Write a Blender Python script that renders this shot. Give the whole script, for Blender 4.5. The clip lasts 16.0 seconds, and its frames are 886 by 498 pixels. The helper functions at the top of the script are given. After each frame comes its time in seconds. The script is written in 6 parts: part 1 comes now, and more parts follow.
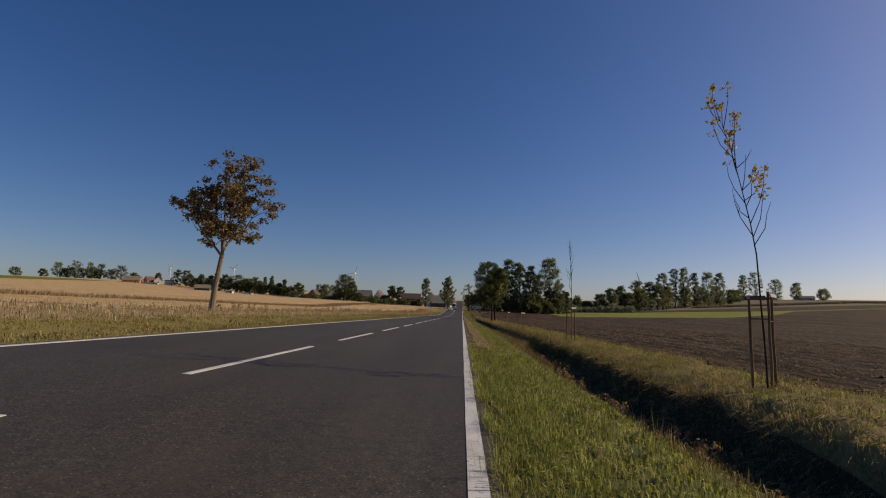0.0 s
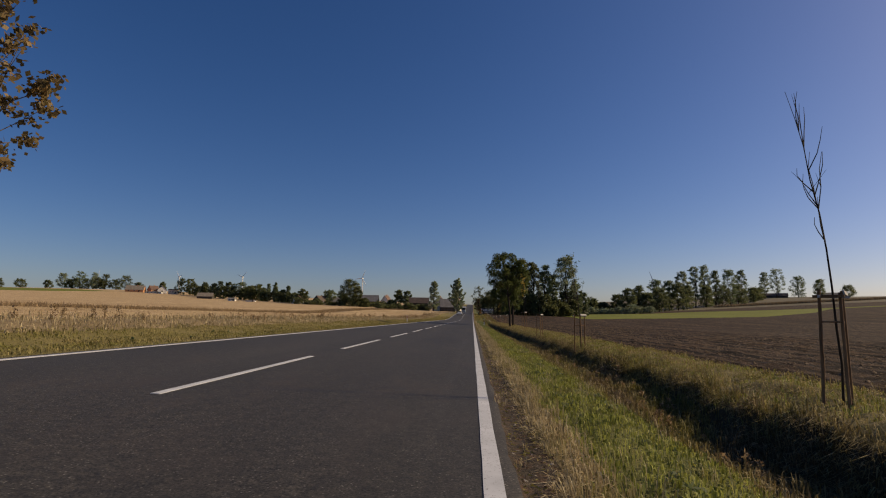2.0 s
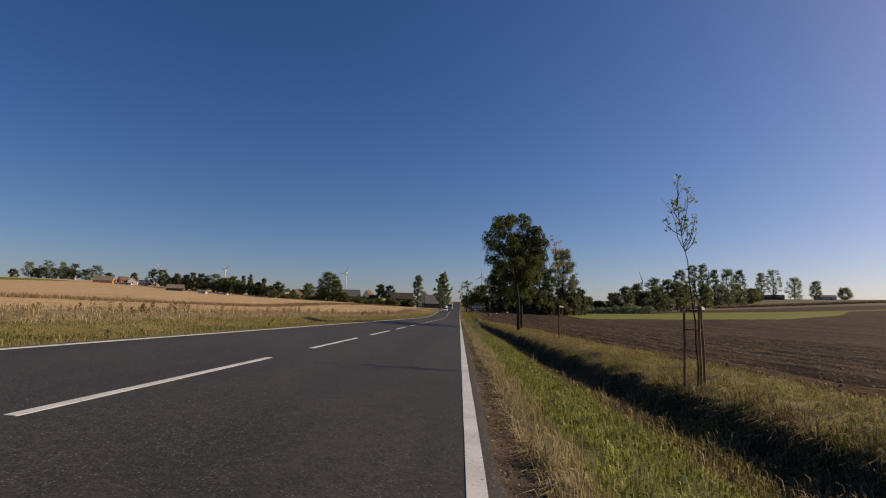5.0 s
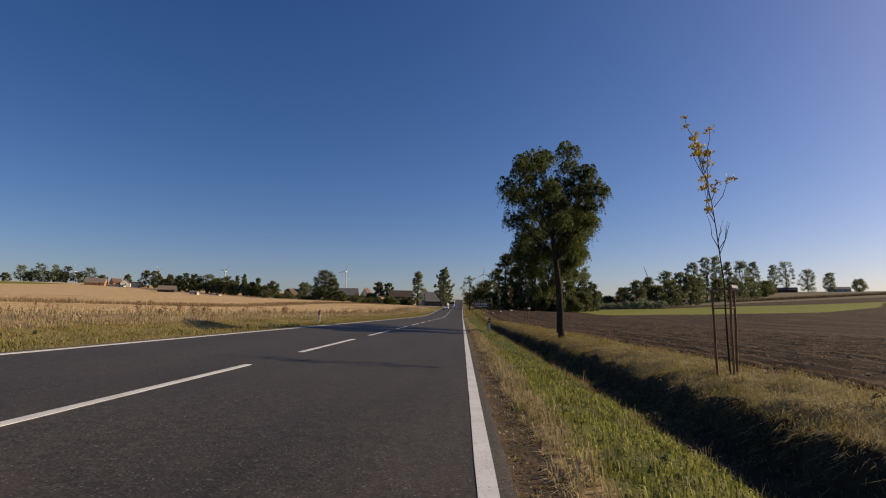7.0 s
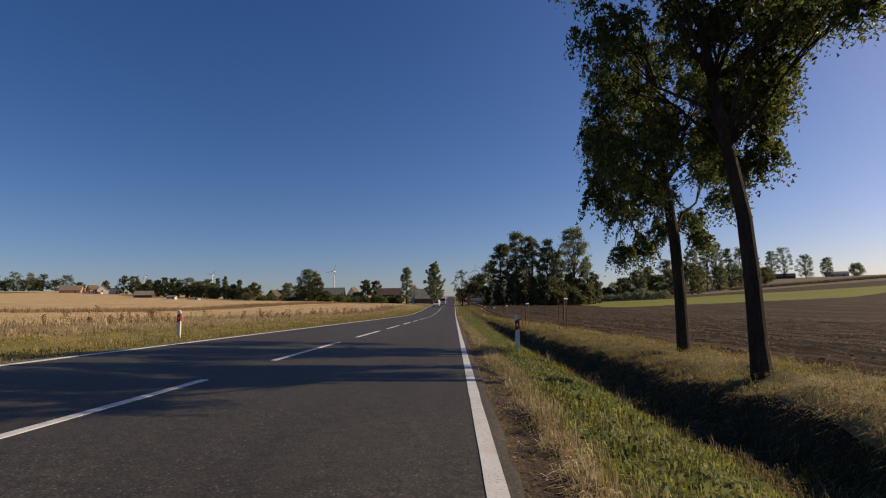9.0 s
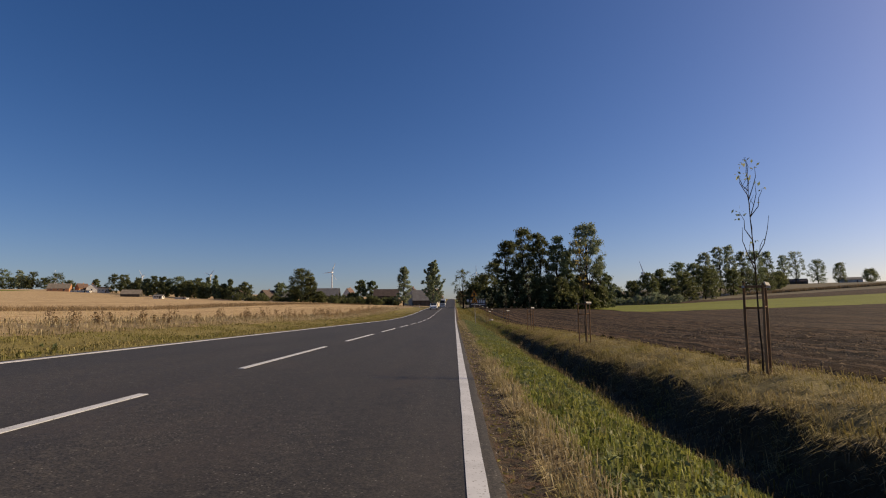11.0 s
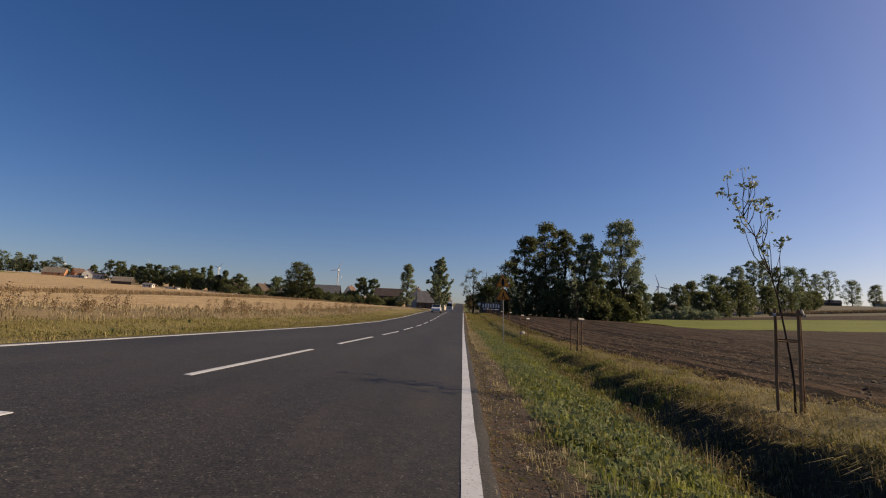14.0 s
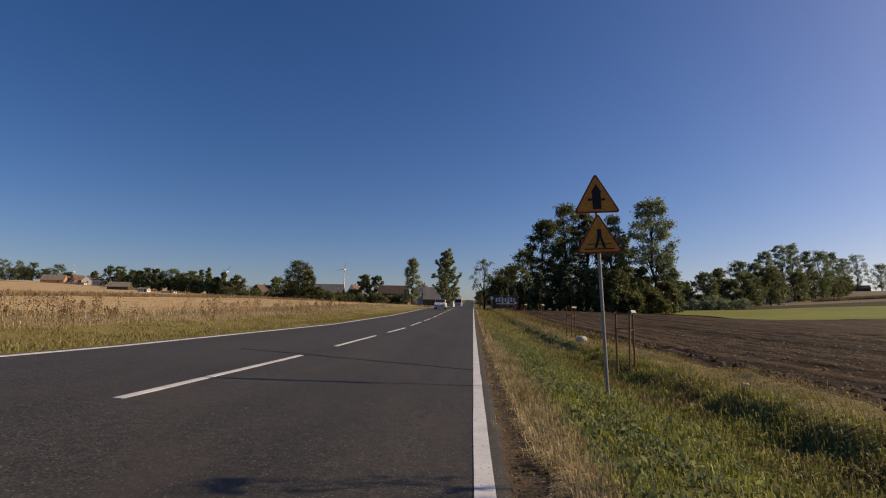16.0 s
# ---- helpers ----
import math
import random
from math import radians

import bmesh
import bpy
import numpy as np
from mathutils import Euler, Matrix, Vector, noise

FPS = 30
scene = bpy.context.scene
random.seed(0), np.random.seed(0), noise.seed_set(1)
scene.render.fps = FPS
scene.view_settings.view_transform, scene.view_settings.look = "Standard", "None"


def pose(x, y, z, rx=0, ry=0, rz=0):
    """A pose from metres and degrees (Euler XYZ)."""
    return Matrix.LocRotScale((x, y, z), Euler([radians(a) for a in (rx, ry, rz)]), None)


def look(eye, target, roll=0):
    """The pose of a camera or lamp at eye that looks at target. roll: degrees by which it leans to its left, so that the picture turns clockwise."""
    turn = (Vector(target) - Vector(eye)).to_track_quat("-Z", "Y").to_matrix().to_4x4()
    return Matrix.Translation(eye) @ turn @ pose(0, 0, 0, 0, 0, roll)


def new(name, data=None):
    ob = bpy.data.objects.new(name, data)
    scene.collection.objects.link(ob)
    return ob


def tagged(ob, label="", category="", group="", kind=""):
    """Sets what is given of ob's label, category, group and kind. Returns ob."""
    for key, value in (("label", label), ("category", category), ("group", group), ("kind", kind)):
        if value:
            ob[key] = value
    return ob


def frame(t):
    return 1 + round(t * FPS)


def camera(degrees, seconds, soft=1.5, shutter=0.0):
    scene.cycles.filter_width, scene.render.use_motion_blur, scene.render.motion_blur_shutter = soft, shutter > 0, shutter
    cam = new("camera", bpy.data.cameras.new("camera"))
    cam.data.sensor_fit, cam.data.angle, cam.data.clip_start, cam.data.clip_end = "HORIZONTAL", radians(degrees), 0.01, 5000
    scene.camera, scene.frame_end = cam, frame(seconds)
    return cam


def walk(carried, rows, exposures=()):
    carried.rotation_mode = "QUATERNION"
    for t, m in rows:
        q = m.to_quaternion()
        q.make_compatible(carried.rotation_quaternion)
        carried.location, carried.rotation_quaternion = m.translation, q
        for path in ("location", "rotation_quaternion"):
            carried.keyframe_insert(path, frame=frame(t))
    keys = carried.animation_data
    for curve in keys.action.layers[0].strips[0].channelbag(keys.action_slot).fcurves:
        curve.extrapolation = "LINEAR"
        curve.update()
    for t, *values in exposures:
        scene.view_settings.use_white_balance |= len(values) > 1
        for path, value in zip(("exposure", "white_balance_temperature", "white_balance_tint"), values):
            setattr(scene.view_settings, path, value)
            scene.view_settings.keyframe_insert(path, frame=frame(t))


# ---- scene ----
cam = camera(79.4, 16.0, soft=1.1)
PATH = [
    (0, (-0.125, 0.000, 1.040), (-0.2031, 1.9844, 1.2771), 1.78),
    (0.5, (-0.122, 4.532, 1.040), (-0.1626, 6.5169, 1.2824), -0.51),
    (1, (-0.120, 9.066, 1.040), (-0.1901, 11.0488, 1.2931), 2.41),
    (1.5, (-0.108, 13.594, 1.040), (-0.1905, 15.5778, 1.2793), 1.50),
    (2, (-0.139, 18.135, 1.040), (-0.2511, 20.1162, 1.2930), 0.72),
    (2.5, (-0.155, 22.701, 1.040), (-0.1578, 24.6841, 1.2958), -0.58),
    (3, (-0.101, 27.299, 1.040), (-0.2001, 29.2816, 1.2835), 2.16),
    (3.5, (-0.125, 31.893, 1.040), (-0.1510, 33.8802, 1.2680), 0.59),
    (4, (-0.108, 36.446, 1.040), (-0.1902, 38.4291, 1.2878), 1.19),
    (6.5, (-0.169, 59.276, 1.040), (-0.2063, 61.2620, 1.2766), 2.24),
    (7, (-0.161, 63.907, 1.040), (-0.2344, 65.8917, 1.2772), 0.75),
    (7.5, (-0.136, 68.537, 1.040), (-0.1957, 70.5216, 1.2765), 2.58),
    (8, (-0.152, 73.215, 1.040), (-0.2466, 75.1990, 1.2721), 1.03),
    (8.5, (-0.183, 77.852, 1.040), (-0.2782, 79.8354, 1.2752), 1.05),
    (9, (-0.225, 82.499, 1.040), (-0.2625, 84.4857, 1.2678), -1.04),
    (11.5, (-0.096, 105.458, 1.040), (-0.1399, 107.4427, 1.2791), 0.11),
    (12, (-0.071, 110.035, 1.040), (-0.1048, 112.0213, 1.2754), 3.36),
    (12.5, (-0.051, 114.682, 1.040), (-0.1255, 116.6668, 1.2777), 1.01),
    (13, (-0.060, 119.314, 1.040), (-0.1478, 121.2980, 1.2777), 2.08),
    (13.5, (-0.064, 123.896, 1.040), (-0.1215, 125.8799, 1.2844), 0.17),
    (14, (-0.093, 128.526, 1.040), (-0.1758, 130.5080, 1.2940), 2.42),
    (14.5, (-0.063, 133.201, 1.040), (-0.0963, 135.1853, 1.2882), 0.40),
    (15, (-0.056, 137.918, 1.040), (-0.1096, 139.9034, 1.2790), 0.52),
    (15.5, (-0.060, 142.638, 1.040), (-0.0845, 144.6251, 1.2678), 1.69),
    (16, (-0.076, 147.321, 1.040), (-0.1900, 149.3024, 1.2843), 0.82),
]
walk(cam, [(t, look(eye, target, roll)) for t, eye, target, roll in PATH], [(0, -0.09), (4, 0.0), (7, 0.18), (16, 0.15)])

# ---- light ----
SUN_AZ = radians(75.5)      # clockwise from +y
SUN_EL = radians(28.5)
world = bpy.data.worlds.new("world")
scene.world = world
world.use_nodes = True
wn, wl = world.node_tree.nodes, world.node_tree.links
sky = wn.new("ShaderNodeTexSky")
sky.sky_type = "NISHITA"
sky.sun_disc = False
sky.sun_elevation, sky.sun_rotation = SUN_EL, SUN_AZ
sky.altitude, sky.air_density, sky.dust_density, sky.ozone_density = 100, 0.85, 1.1, 3.5
hsv_sky = wn.new("ShaderNodeHueSaturation")
hsv_sky.inputs["Saturation"].default_value = 1.25
hsv_sky.inputs["Hue"].default_value = 0.506
wl.new(sky.outputs[0], hsv_sky.inputs["Color"])
tint_sky = wn.new("ShaderNodeMix")
tint_sky.data_type, tint_sky.blend_type = "RGBA", "MULTIPLY"
tint_sky.inputs[0].default_value = 1.0
tint_sky.inputs[7].default_value = (1.14, 0.97, 0.99, 1)
wl.new(hsv_sky.outputs[0], tint_sky.inputs[6])
wl.new(tint_sky.outputs[2], wn["Background"].inputs[0])
wn["Background"].inputs[1].default_value = 0.080
sun = new("sun", bpy.data.lights.new("sun", "SUN"))
sun.data.energy, sun.data.angle, sun.data.color = 4.6, radians(0.5), (1.0, 0.77, 0.47)
SUN_DIR = Vector((math.sin(SUN_AZ) * math.cos(SUN_EL), math.cos(SUN_AZ) * math.cos(SUN_EL), math.sin(SUN_EL)))
sun.matrix_world = Matrix.Translation((60, 0, 60)) @ SUN_DIR.to_track_quat("Z", "Y").to_matrix().to_4x4()

# ---- materials ----
def material(name, rough=0.8, metal=0.0, spec=0.3):
    m = bpy.data.materials.new(name)
    m.use_nodes = True
    b = m.node_tree.nodes["Principled BSDF"]
    b.inputs["Roughness"].default_value = rough
    b.inputs["Metallic"].default_value = metal
    b.inputs["Specular IOR Level"].default_value = spec
    return m, m.node_tree.nodes, m.node_tree.links, b


def noise_node(n, l, coord, scale, detail=4.0, rough=0.55, stretch=(1, 1, 1)):
    mp = n.new("ShaderNodeMapping")
    mp.inputs["Scale"].default_value = stretch
    l.new(coord, mp.inputs[0])
    t = n.new("ShaderNodeTexNoise")
    t.inputs["Scale"].default_value, t.inputs["Detail"].default_value, t.inputs["Roughness"].default_value = scale, detail, rough
    l.new(mp.outputs[0], t.inputs["Vector"])
    return t.outputs["Fac"]


def ramp(n, l, fac, stops):
    r = n.new("ShaderNodeValToRGB")
    while len(r.color_ramp.elements) < len(stops):
        r.color_ramp.elements.new(0.5)
    for e, (p, c) in zip(r.color_ramp.elements, stops):
        e.position, e.color = p, (*c, 1)
    l.new(fac, r.inputs[0])
    return r.outputs[0]


def mix(n, l, fac, a, b, mode="MIX"):
    m = n.new("ShaderNodeMix")
    m.data_type, m.blend_type = "RGBA", mode
    for socket, value in ((m.inputs[0], fac), (m.inputs[6], a), (m.inputs[7], b)):
        if isinstance(value, (int, float)):
            socket.default_value = value
        elif isinstance(value, tuple):
            socket.default_value = (*value, 1)
        else:
            l.new(value, socket)
    return m.outputs[2]


def bump(n, l, b, height, strength, dist):
    bp = n.new("ShaderNodeBump")
    bp.inputs["Strength"].default_value, bp.inputs["Distance"].default_value = strength, dist
    l.new(height, bp.inputs["Height"])
    l.new(bp.outputs[0], b.inputs["Normal"])


def two_scale(name, dark, light, big=0.3, fine=6.0, rough=0.85, relief=0.3, dist=0.02, stretch=(1, 1, 1), metal=0.0, spec=0.25, tint=None):
    """Colour that varies in patches and in grain, with a fine relief."""
    m, n, l, b = material(name, rough, metal, spec)
    c = n.new("ShaderNodeTexCoord").outputs["Object"]
    f1 = noise_node(n, l, c, big, 5, 0.6, stretch)
    f2 = noise_node(n, l, c, fine, 6, 0.65, stretch)
    col = ramp(n, l, f1, [(0.3, dark), (0.7, light)])
    grain = ramp(n, l, f2, [(0.25, (0.45, 0.45, 0.45)), (0.75, (1.35, 1.35, 1.35))])
    col = mix(n, l, 1.0, col, grain, "MULTIPLY")
    if tint:
        col = mix(n, l, ramp(n, l, noise_node(n, l, c, big * 3.7, 3), [(0.5, (0, 0, 0)), (0.68, (1, 1, 1))]), col, tint)
    l.new(col, b.inputs["Base Color"])
    bump(n, l, b, f2, relief, dist)
    return m


def leafy(name, a, c, d, trans=0.25, rough=0.55):
    """Foliage: each leaf its own tone, with light shining through."""
    m, n, l, b = material(name, rough, 0, 0.3)
    g = n.new("ShaderNodeNewGeometry")
    col = ramp(n, l, g.outputs["Random Per Island"], [(0.0, a), (0.55, c), (1.0, d)])
    o = n.new("ShaderNodeObjectInfo")
    hsv = n.new("ShaderNodeHueSaturation")
    mr = n.new("ShaderNodeMapRange")
    mr.inputs[3].default_value, mr.inputs[4].default_value = 0.8, 1.2
    l.new(o.outputs["Random"], mr.inputs[0])
    l.new(mr.outputs[0], hsv.inputs["Value"])
    l.new(col, hsv.inputs["Color"])
    l.new(hsv.outputs[0], b.inputs["Base Color"])
    t = n.new("ShaderNodeBsdfTranslucent")
    l.new(hsv.outputs[0], t.inputs[0])
    s = n.new("ShaderNodeMixShader")
    s.inputs[0].default_value = trans
    l.new(b.outputs[0], s.inputs[1])
    l.new(t.outputs[0], s.inputs[2])
    l.new(s.outputs[0], n["Material Output"].inputs[0])
    return m


def asphalt():
    m, n, l, b = material("asphalt", 0.7, 0, 0.35)
    c = n.new("ShaderNodeTexCoord").outputs["Object"]
    patch = ramp(n, l, noise_node(n, l, c, 0.9, 5, 0.6, (1, 0.12, 1)), [(0.3, (0.037, 0.0345, 0.0295)), (0.7, (0.0555, 0.051, 0.0435))])
    fine = noise_node(n, l, c, 55, 5, 0.7)
    col = mix(n, l, 1.0, patch, ramp(n, l, fine, [(0.36, (0.2, 0.2, 0.2)), (0.64, (1.85, 1.82, 1.76))]), "MULTIPLY")
    v = n.new("ShaderNodeTexVoronoi")
    v.inputs["Scale"].default_value = 44
    l.new(c, v.inputs["Vector"])
    grains = ramp(n, l, v.outputs["Color"], [(0.66, (0, 0, 0)), (0.80, (1, 1, 1))])
    near = ramp(n, l, v.outputs["Distance"], [(0.14, (1, 1, 1)), (0.34, (0, 0, 0))])
    col = mix(n, l, mix(n, l, 1.0, grains, near, "MULTIPLY"), col, (0.25, 0.235, 0.21))
    col = mix(n, l, 1.0, col, ramp(n, l, noise_node(n, l, c, 11, 5, 0.75), [(0.36, (0.68, 0.68, 0.68)), (0.64, (1.32, 1.31, 1.29))]), "MULTIPLY")
    sx = n.new("ShaderNodeSeparateXYZ")
    l.new(c, sx.inputs[0])
    mr = n.new("ShaderNodeMapRange")
    mr.inputs[1].default_value, mr.inputs[2].default_value = -8.0, 0.5
    l.new(sx.outputs[0], mr.inputs[0])
    lanes = ramp(n, l, mr.outputs[0], [(0.0, (0.9, 0.9, 0.9)), (0.30, (0.95, 0.95, 0.95)), (0.52, (0.86, 0.86, 0.86)), (0.64, (0.90, 0.89, 0.87)), (0.75, (0.75, 0.75, 0.75)), (0.86, (0.80, 0.79, 0.77)), (0.888, (0.9, 0.9, 0.9)), (0.893, (0.80, 0.80, 0.80)), (1.0, (0.84, 0.84, 0.84))])
    col = mix(n, l, 1.0, col, lanes, "MULTIPLY")
    brown = ramp(n, l, noise_node(n, l, c, 1.3, 5, 0.65, (1, 0.4, 1)), [(0.5, (0, 0, 0)), (0.7, (0.45, 0.45, 0.45))])
    col = mix(n, l, brown, col, (0.062, 0.050, 0.040))
    stains = ramp(n, l, noise_node(n, l, c, 0.35, 4, 0.6, (1, 0.5, 1)), [(0.6, (0, 0, 0)), (0.75, (0.5, 0.5, 0.5))])
    col = mix(n, l, stains, col, (0.028, 0.026, 0.026))
    l.new(col, b.inputs["Base Color"])
    bump(n, l, b, fine, 0.5, 0.004)
    return m


ASPHALT = asphalt()
def road_paint():
    m, n, l, b = material("road_paint", 0.7, 0, 0.3)
    c = n.new("ShaderNodeTexCoord").outputs["Object"]
    col = ramp(n, l, noise_node(n, l, c, 2.0, 5, 0.6), [(0.3, (0.44, 0.455, 0.48)), (0.7, (0.60, 0.615, 0.645))])
    worn = ramp(n, l, noise_node(n, l, c, 38, 6, 0.7), [(0.34, (1, 1, 1)), (0.42, (0, 0, 0))])
    col = mix(n, l, worn, col, (0.12, 0.115, 0.11))
    l.new(col, b.inputs["Base Color"])
    return m


PAINT = road_paint()
DIRT = two_scale("shoulder_dirt", (0.040, 0.033, 0.025), (0.125, 0.096, 0.068), 2.6, 22, 0.95, 1.0, 0.06, tint=(0.115, 0.07, 0.044))
VERGE = two_scale("verge_turf", (0.075, 0.088, 0.020), (0.15, 0.15, 0.042), 0.6, 18, 0.95, 0.9, 0.04)
FAR_VERGE = two_scale("far_verge_turf", (0.17, 0.145, 0.042), (0.26, 0.215, 0.08), 0.35, 14, 0.95, 0.9, 0.04)
# ditch earth, darkened so that the shade between the banks is partly colour
SHADED_DITCH = two_scale("shaded_ditch_soil", (0.034, 0.028, 0.015), (0.08, 0.066, 0.032), 1.0, 12, 0.95, 1.0, 0.05)
BANK = two_scale("bank_turf", (0.13, 0.11, 0.045), (0.24, 0.20, 0.085), 0.7, 16, 0.95, 0.9, 0.04)
def ploughed():
    """Bare tilled earth: long furrows that wander, their shade and lit crests painted in, crumbs and damp patches."""
    m, n, l, b = material("ploughed_soil", 0.97, 0, 0.15)
    c = n.new("ShaderNodeTexCoord").outputs["Object"]
    patch = ramp(n, l, noise_node(n, l, c, 0.12, 5, 0.6, (1, 0.35, 1)), [(0.3, (0.042, 0.0275, 0.0165)), (0.7, (0.066, 0.044, 0.028))])
    w = n.new("ShaderNodeTexWave")
    w.inputs["Scale"].default_value, w.inputs["Distortion"].default_value, w.inputs["Detail"].default_value, w.inputs["Detail Scale"].default_value = 0.22, 5.0, 4.0, 0.6
    mp = n.new("ShaderNodeMapping")
    mp.inputs["Rotation"].default_value = (0, 0, radians(2))
    mp.inputs["Scale"].default_value = (1, 0.06, 1)
    l.new(c, mp.inputs[0])
    l.new(mp.outputs[0], w.inputs["Vector"])
    crumbs = noise_node(n, l, c, 9, 8, 0.75)
    # broad furrow shade multiplied into the soil colour
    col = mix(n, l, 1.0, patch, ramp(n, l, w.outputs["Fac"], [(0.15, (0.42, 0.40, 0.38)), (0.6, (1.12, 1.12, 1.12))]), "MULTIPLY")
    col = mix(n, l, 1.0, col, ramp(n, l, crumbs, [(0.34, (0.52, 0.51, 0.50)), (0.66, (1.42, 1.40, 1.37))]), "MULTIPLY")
    # narrow furrows and drill rows: shaded troughs, lit crests, both as colour
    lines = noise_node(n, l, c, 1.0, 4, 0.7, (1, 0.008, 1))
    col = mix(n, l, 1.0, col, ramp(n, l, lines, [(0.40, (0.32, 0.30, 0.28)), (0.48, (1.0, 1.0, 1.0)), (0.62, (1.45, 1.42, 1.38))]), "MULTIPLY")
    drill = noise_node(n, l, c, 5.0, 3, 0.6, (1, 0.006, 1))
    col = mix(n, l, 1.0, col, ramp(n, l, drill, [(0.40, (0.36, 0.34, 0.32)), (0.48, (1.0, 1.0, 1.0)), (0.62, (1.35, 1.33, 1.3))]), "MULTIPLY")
    l.new(col, b.inputs["Base Color"])
    bump(n, l, b, mix(n, l, 0.5, mix(n, l, 0.5, drill, lines), crumbs), 1.0, 0.16)
    return m


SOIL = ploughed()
STUBBLE = two_scale("stubble", (0.42, 0.30, 0.155), (0.62, 0.46, 0.26), 0.16, 7, 0.95, 0.8, 0.05, (1, 0.3, 1), tint=(0.34, 0.23, 0.11))
CROP = two_scale("green_crop", (0.125, 0.148, 0.011), (0.185, 0.205, 0.020), 0.05, 3, 0.95, 0.6, 0.05)
FARLAND = two_scale("far_land", (0.085, 0.075, 0.045), (0.16, 0.135, 0.085), 0.012, 0.4, 0.95, 0.4, 0.1)
DRYLAND = two_scale("dry_margin", (0.21, 0.158, 0.082), (0.34, 0.26, 0.145), 0.4, 9, 0.95, 0.8, 0.05)
TAR = two_scale("tar", (0.012, 0.012, 0.012), (0.02, 0.02, 0.02), 3, 30, 0.6, 0.3, 0.003)
BARK = two_scale("bark", (0.024, 0.017, 0.012), (0.062, 0.047, 0.033), 4, 26, 0.95, 1.0, 0.03, (1, 1, 0.25))
PALE_BARK = two_scale("pale_bark", (0.16, 0.13, 0.10), (0.27, 0.23, 0.18), 3, 22, 0.95, 0.8, 0.01, (1, 1, 0.25))
STAKE = two_scale("weathered_stake", (0.14, 0.078, 0.038), (0.29, 0.178, 0.095), 4, 40, 0.9, 0.8, 0.005, (1, 1, 0.12))
# stake wood lightened: the sun on the bar tops is put into the colour
SUNLIT_WOOD = two_scale("sunlit_crossbar", (0.34, 0.33, 0.31), (0.50, 0.49, 0.46), 4, 40, 0.85, 0.5, 0.003, (0.15, 1, 1))

# ---- helpers for parts ----
def mesh_from(name, bm, mat, smooth=False):
    me = bpy.data.meshes.new(name)
    bm.to_mesh(me)
    bm.free()
    for m in mat if isinstance(mat, (list, tuple)) else [mat]:
        me.materials.append(m)
    if smooth:
        for p in me.polygons:
            p.use_smooth = True
    return me


def part(name, bm, mat, parent=None, label="", smooth=False):
    ob = new(name, mesh_from(name, bm, mat, smooth))
    ob.parent = parent
    return tagged(ob, label)


def raw(name, verts, faces, mat, parent=None, label="", idx=None):
    me = bpy.data.meshes.new(name)
    me.from_pydata(verts, [], faces)
    for m in mat if isinstance(mat, (list, tuple)) else [mat]:
        me.materials.append(m)
    if idx is not None:
        me.polygons.foreach_set("material_index", idx)
    me.update()
    ob = new(name, me)
    ob.parent = parent
    return tagged(ob, label)


def thing(name, place, label, category, group="", turn=0.0):
    ob = new(name)
    ob.matrix_world = pose(*place, 0, 0, turn)
    return tagged(ob, label, category, group)


def box(bm, lo, hi, bevel=0.0, m=None):
    r = bmesh.ops.create_cube(bm, size=1)
    vs = r["verts"]
    for v in vs:
        v.co = Vector([lo[i] + (v.co[i] + 0.5) * (hi[i] - lo[i]) for i in range(3)])
        if m is not None:
            v.co = m @ v.co
    if bevel:
        es = list({e for v in vs for e in v.link_edges})
        bmesh.ops.bevel(bm, geom=es, offset=bevel, segments=1, affect="EDGES", profile=0.5)


def tube(verts, faces, pts, radii, sides=6):
    """A tapered tube along points, added to lists."""
    base = len(verts)
    for i, p in enumerate(pts):
        d = (pts[min(i + 1, len(pts) - 1)] - pts[max(i - 1, 0)]).normalized()
        u = d.cross(Vector((0.31, 0.94, 0.12))).normalized()
        w = d.cross(u)
        for k in range(sides):
            a = 2 * math.pi * k / sides
            verts.append(p + (u * math.cos(a) + w * math.sin(a)) * radii[i])
    for i in range(len(pts) - 1):
        for k in range(sides):
            a, b = base + i * sides + k, base + i * sides + (k + 1) % sides
            faces.append((a, b, b + sides, a + sides))
    faces.append(tuple(base + (len(pts) - 1) * sides + k for k in range(sides)))
    faces.append(tuple(base + k for k in reversed(range(sides))))


def limb(rng, a, b, n=5, wob=0.08):
    """Points of a bent limb from a to b."""
    ln = (b - a).length
    pts = []
    for i in range(n + 1):
        f = i / n
        p = a.lerp(b, f)
        if 0 < i < n:
            p = p + Vector((rng.uniform(-1, 1), rng.uniform(-1, 1), rng.uniform(-0.6, 0.6))) * wob * ln
        pts.append(p)
    return pts

# ---- ground ----
X_EDGE, X_MID, X_FAR = 0.0, -3.65, -7.30       # the three painted lines
PX = [-1500, -600, -478, -394, -220, -105, -57, -30, -17, -14.4, -12.5, -10.5, -8.6, -7.5, -3.65, 0.0, 0.16, 0.20, 0.75, 1.3, 2.0, 2.5, 2.9, 3.2, 3.6, 3.85, 4.05, 4.6, 5.4, 6.6, 7.2, 20, 50, 117, 194, 345, 600, 1500]
PZ = [22, 18, 16, 12.5, 6.5, 3.5, 1.9, 1.05, 0.78, 0.70, 0.45, 0.20, 0.25, 0.318, 0.155, 0.0, -0.006, -0.04, -0.07, -0.13, -0.30, -0.60, -0.92, -1.0, -0.98, -0.86, -0.36, -0.20, -0.12, -0.14, -0.22, -0.3, -0.9, 0.6, 5.2, 13.8, 19, 25]
EY = [-1000, 158, 175, 195, 225, 257, 300, 350, 430, 446, 540, 652, 766, 1000, 1600, 4000]
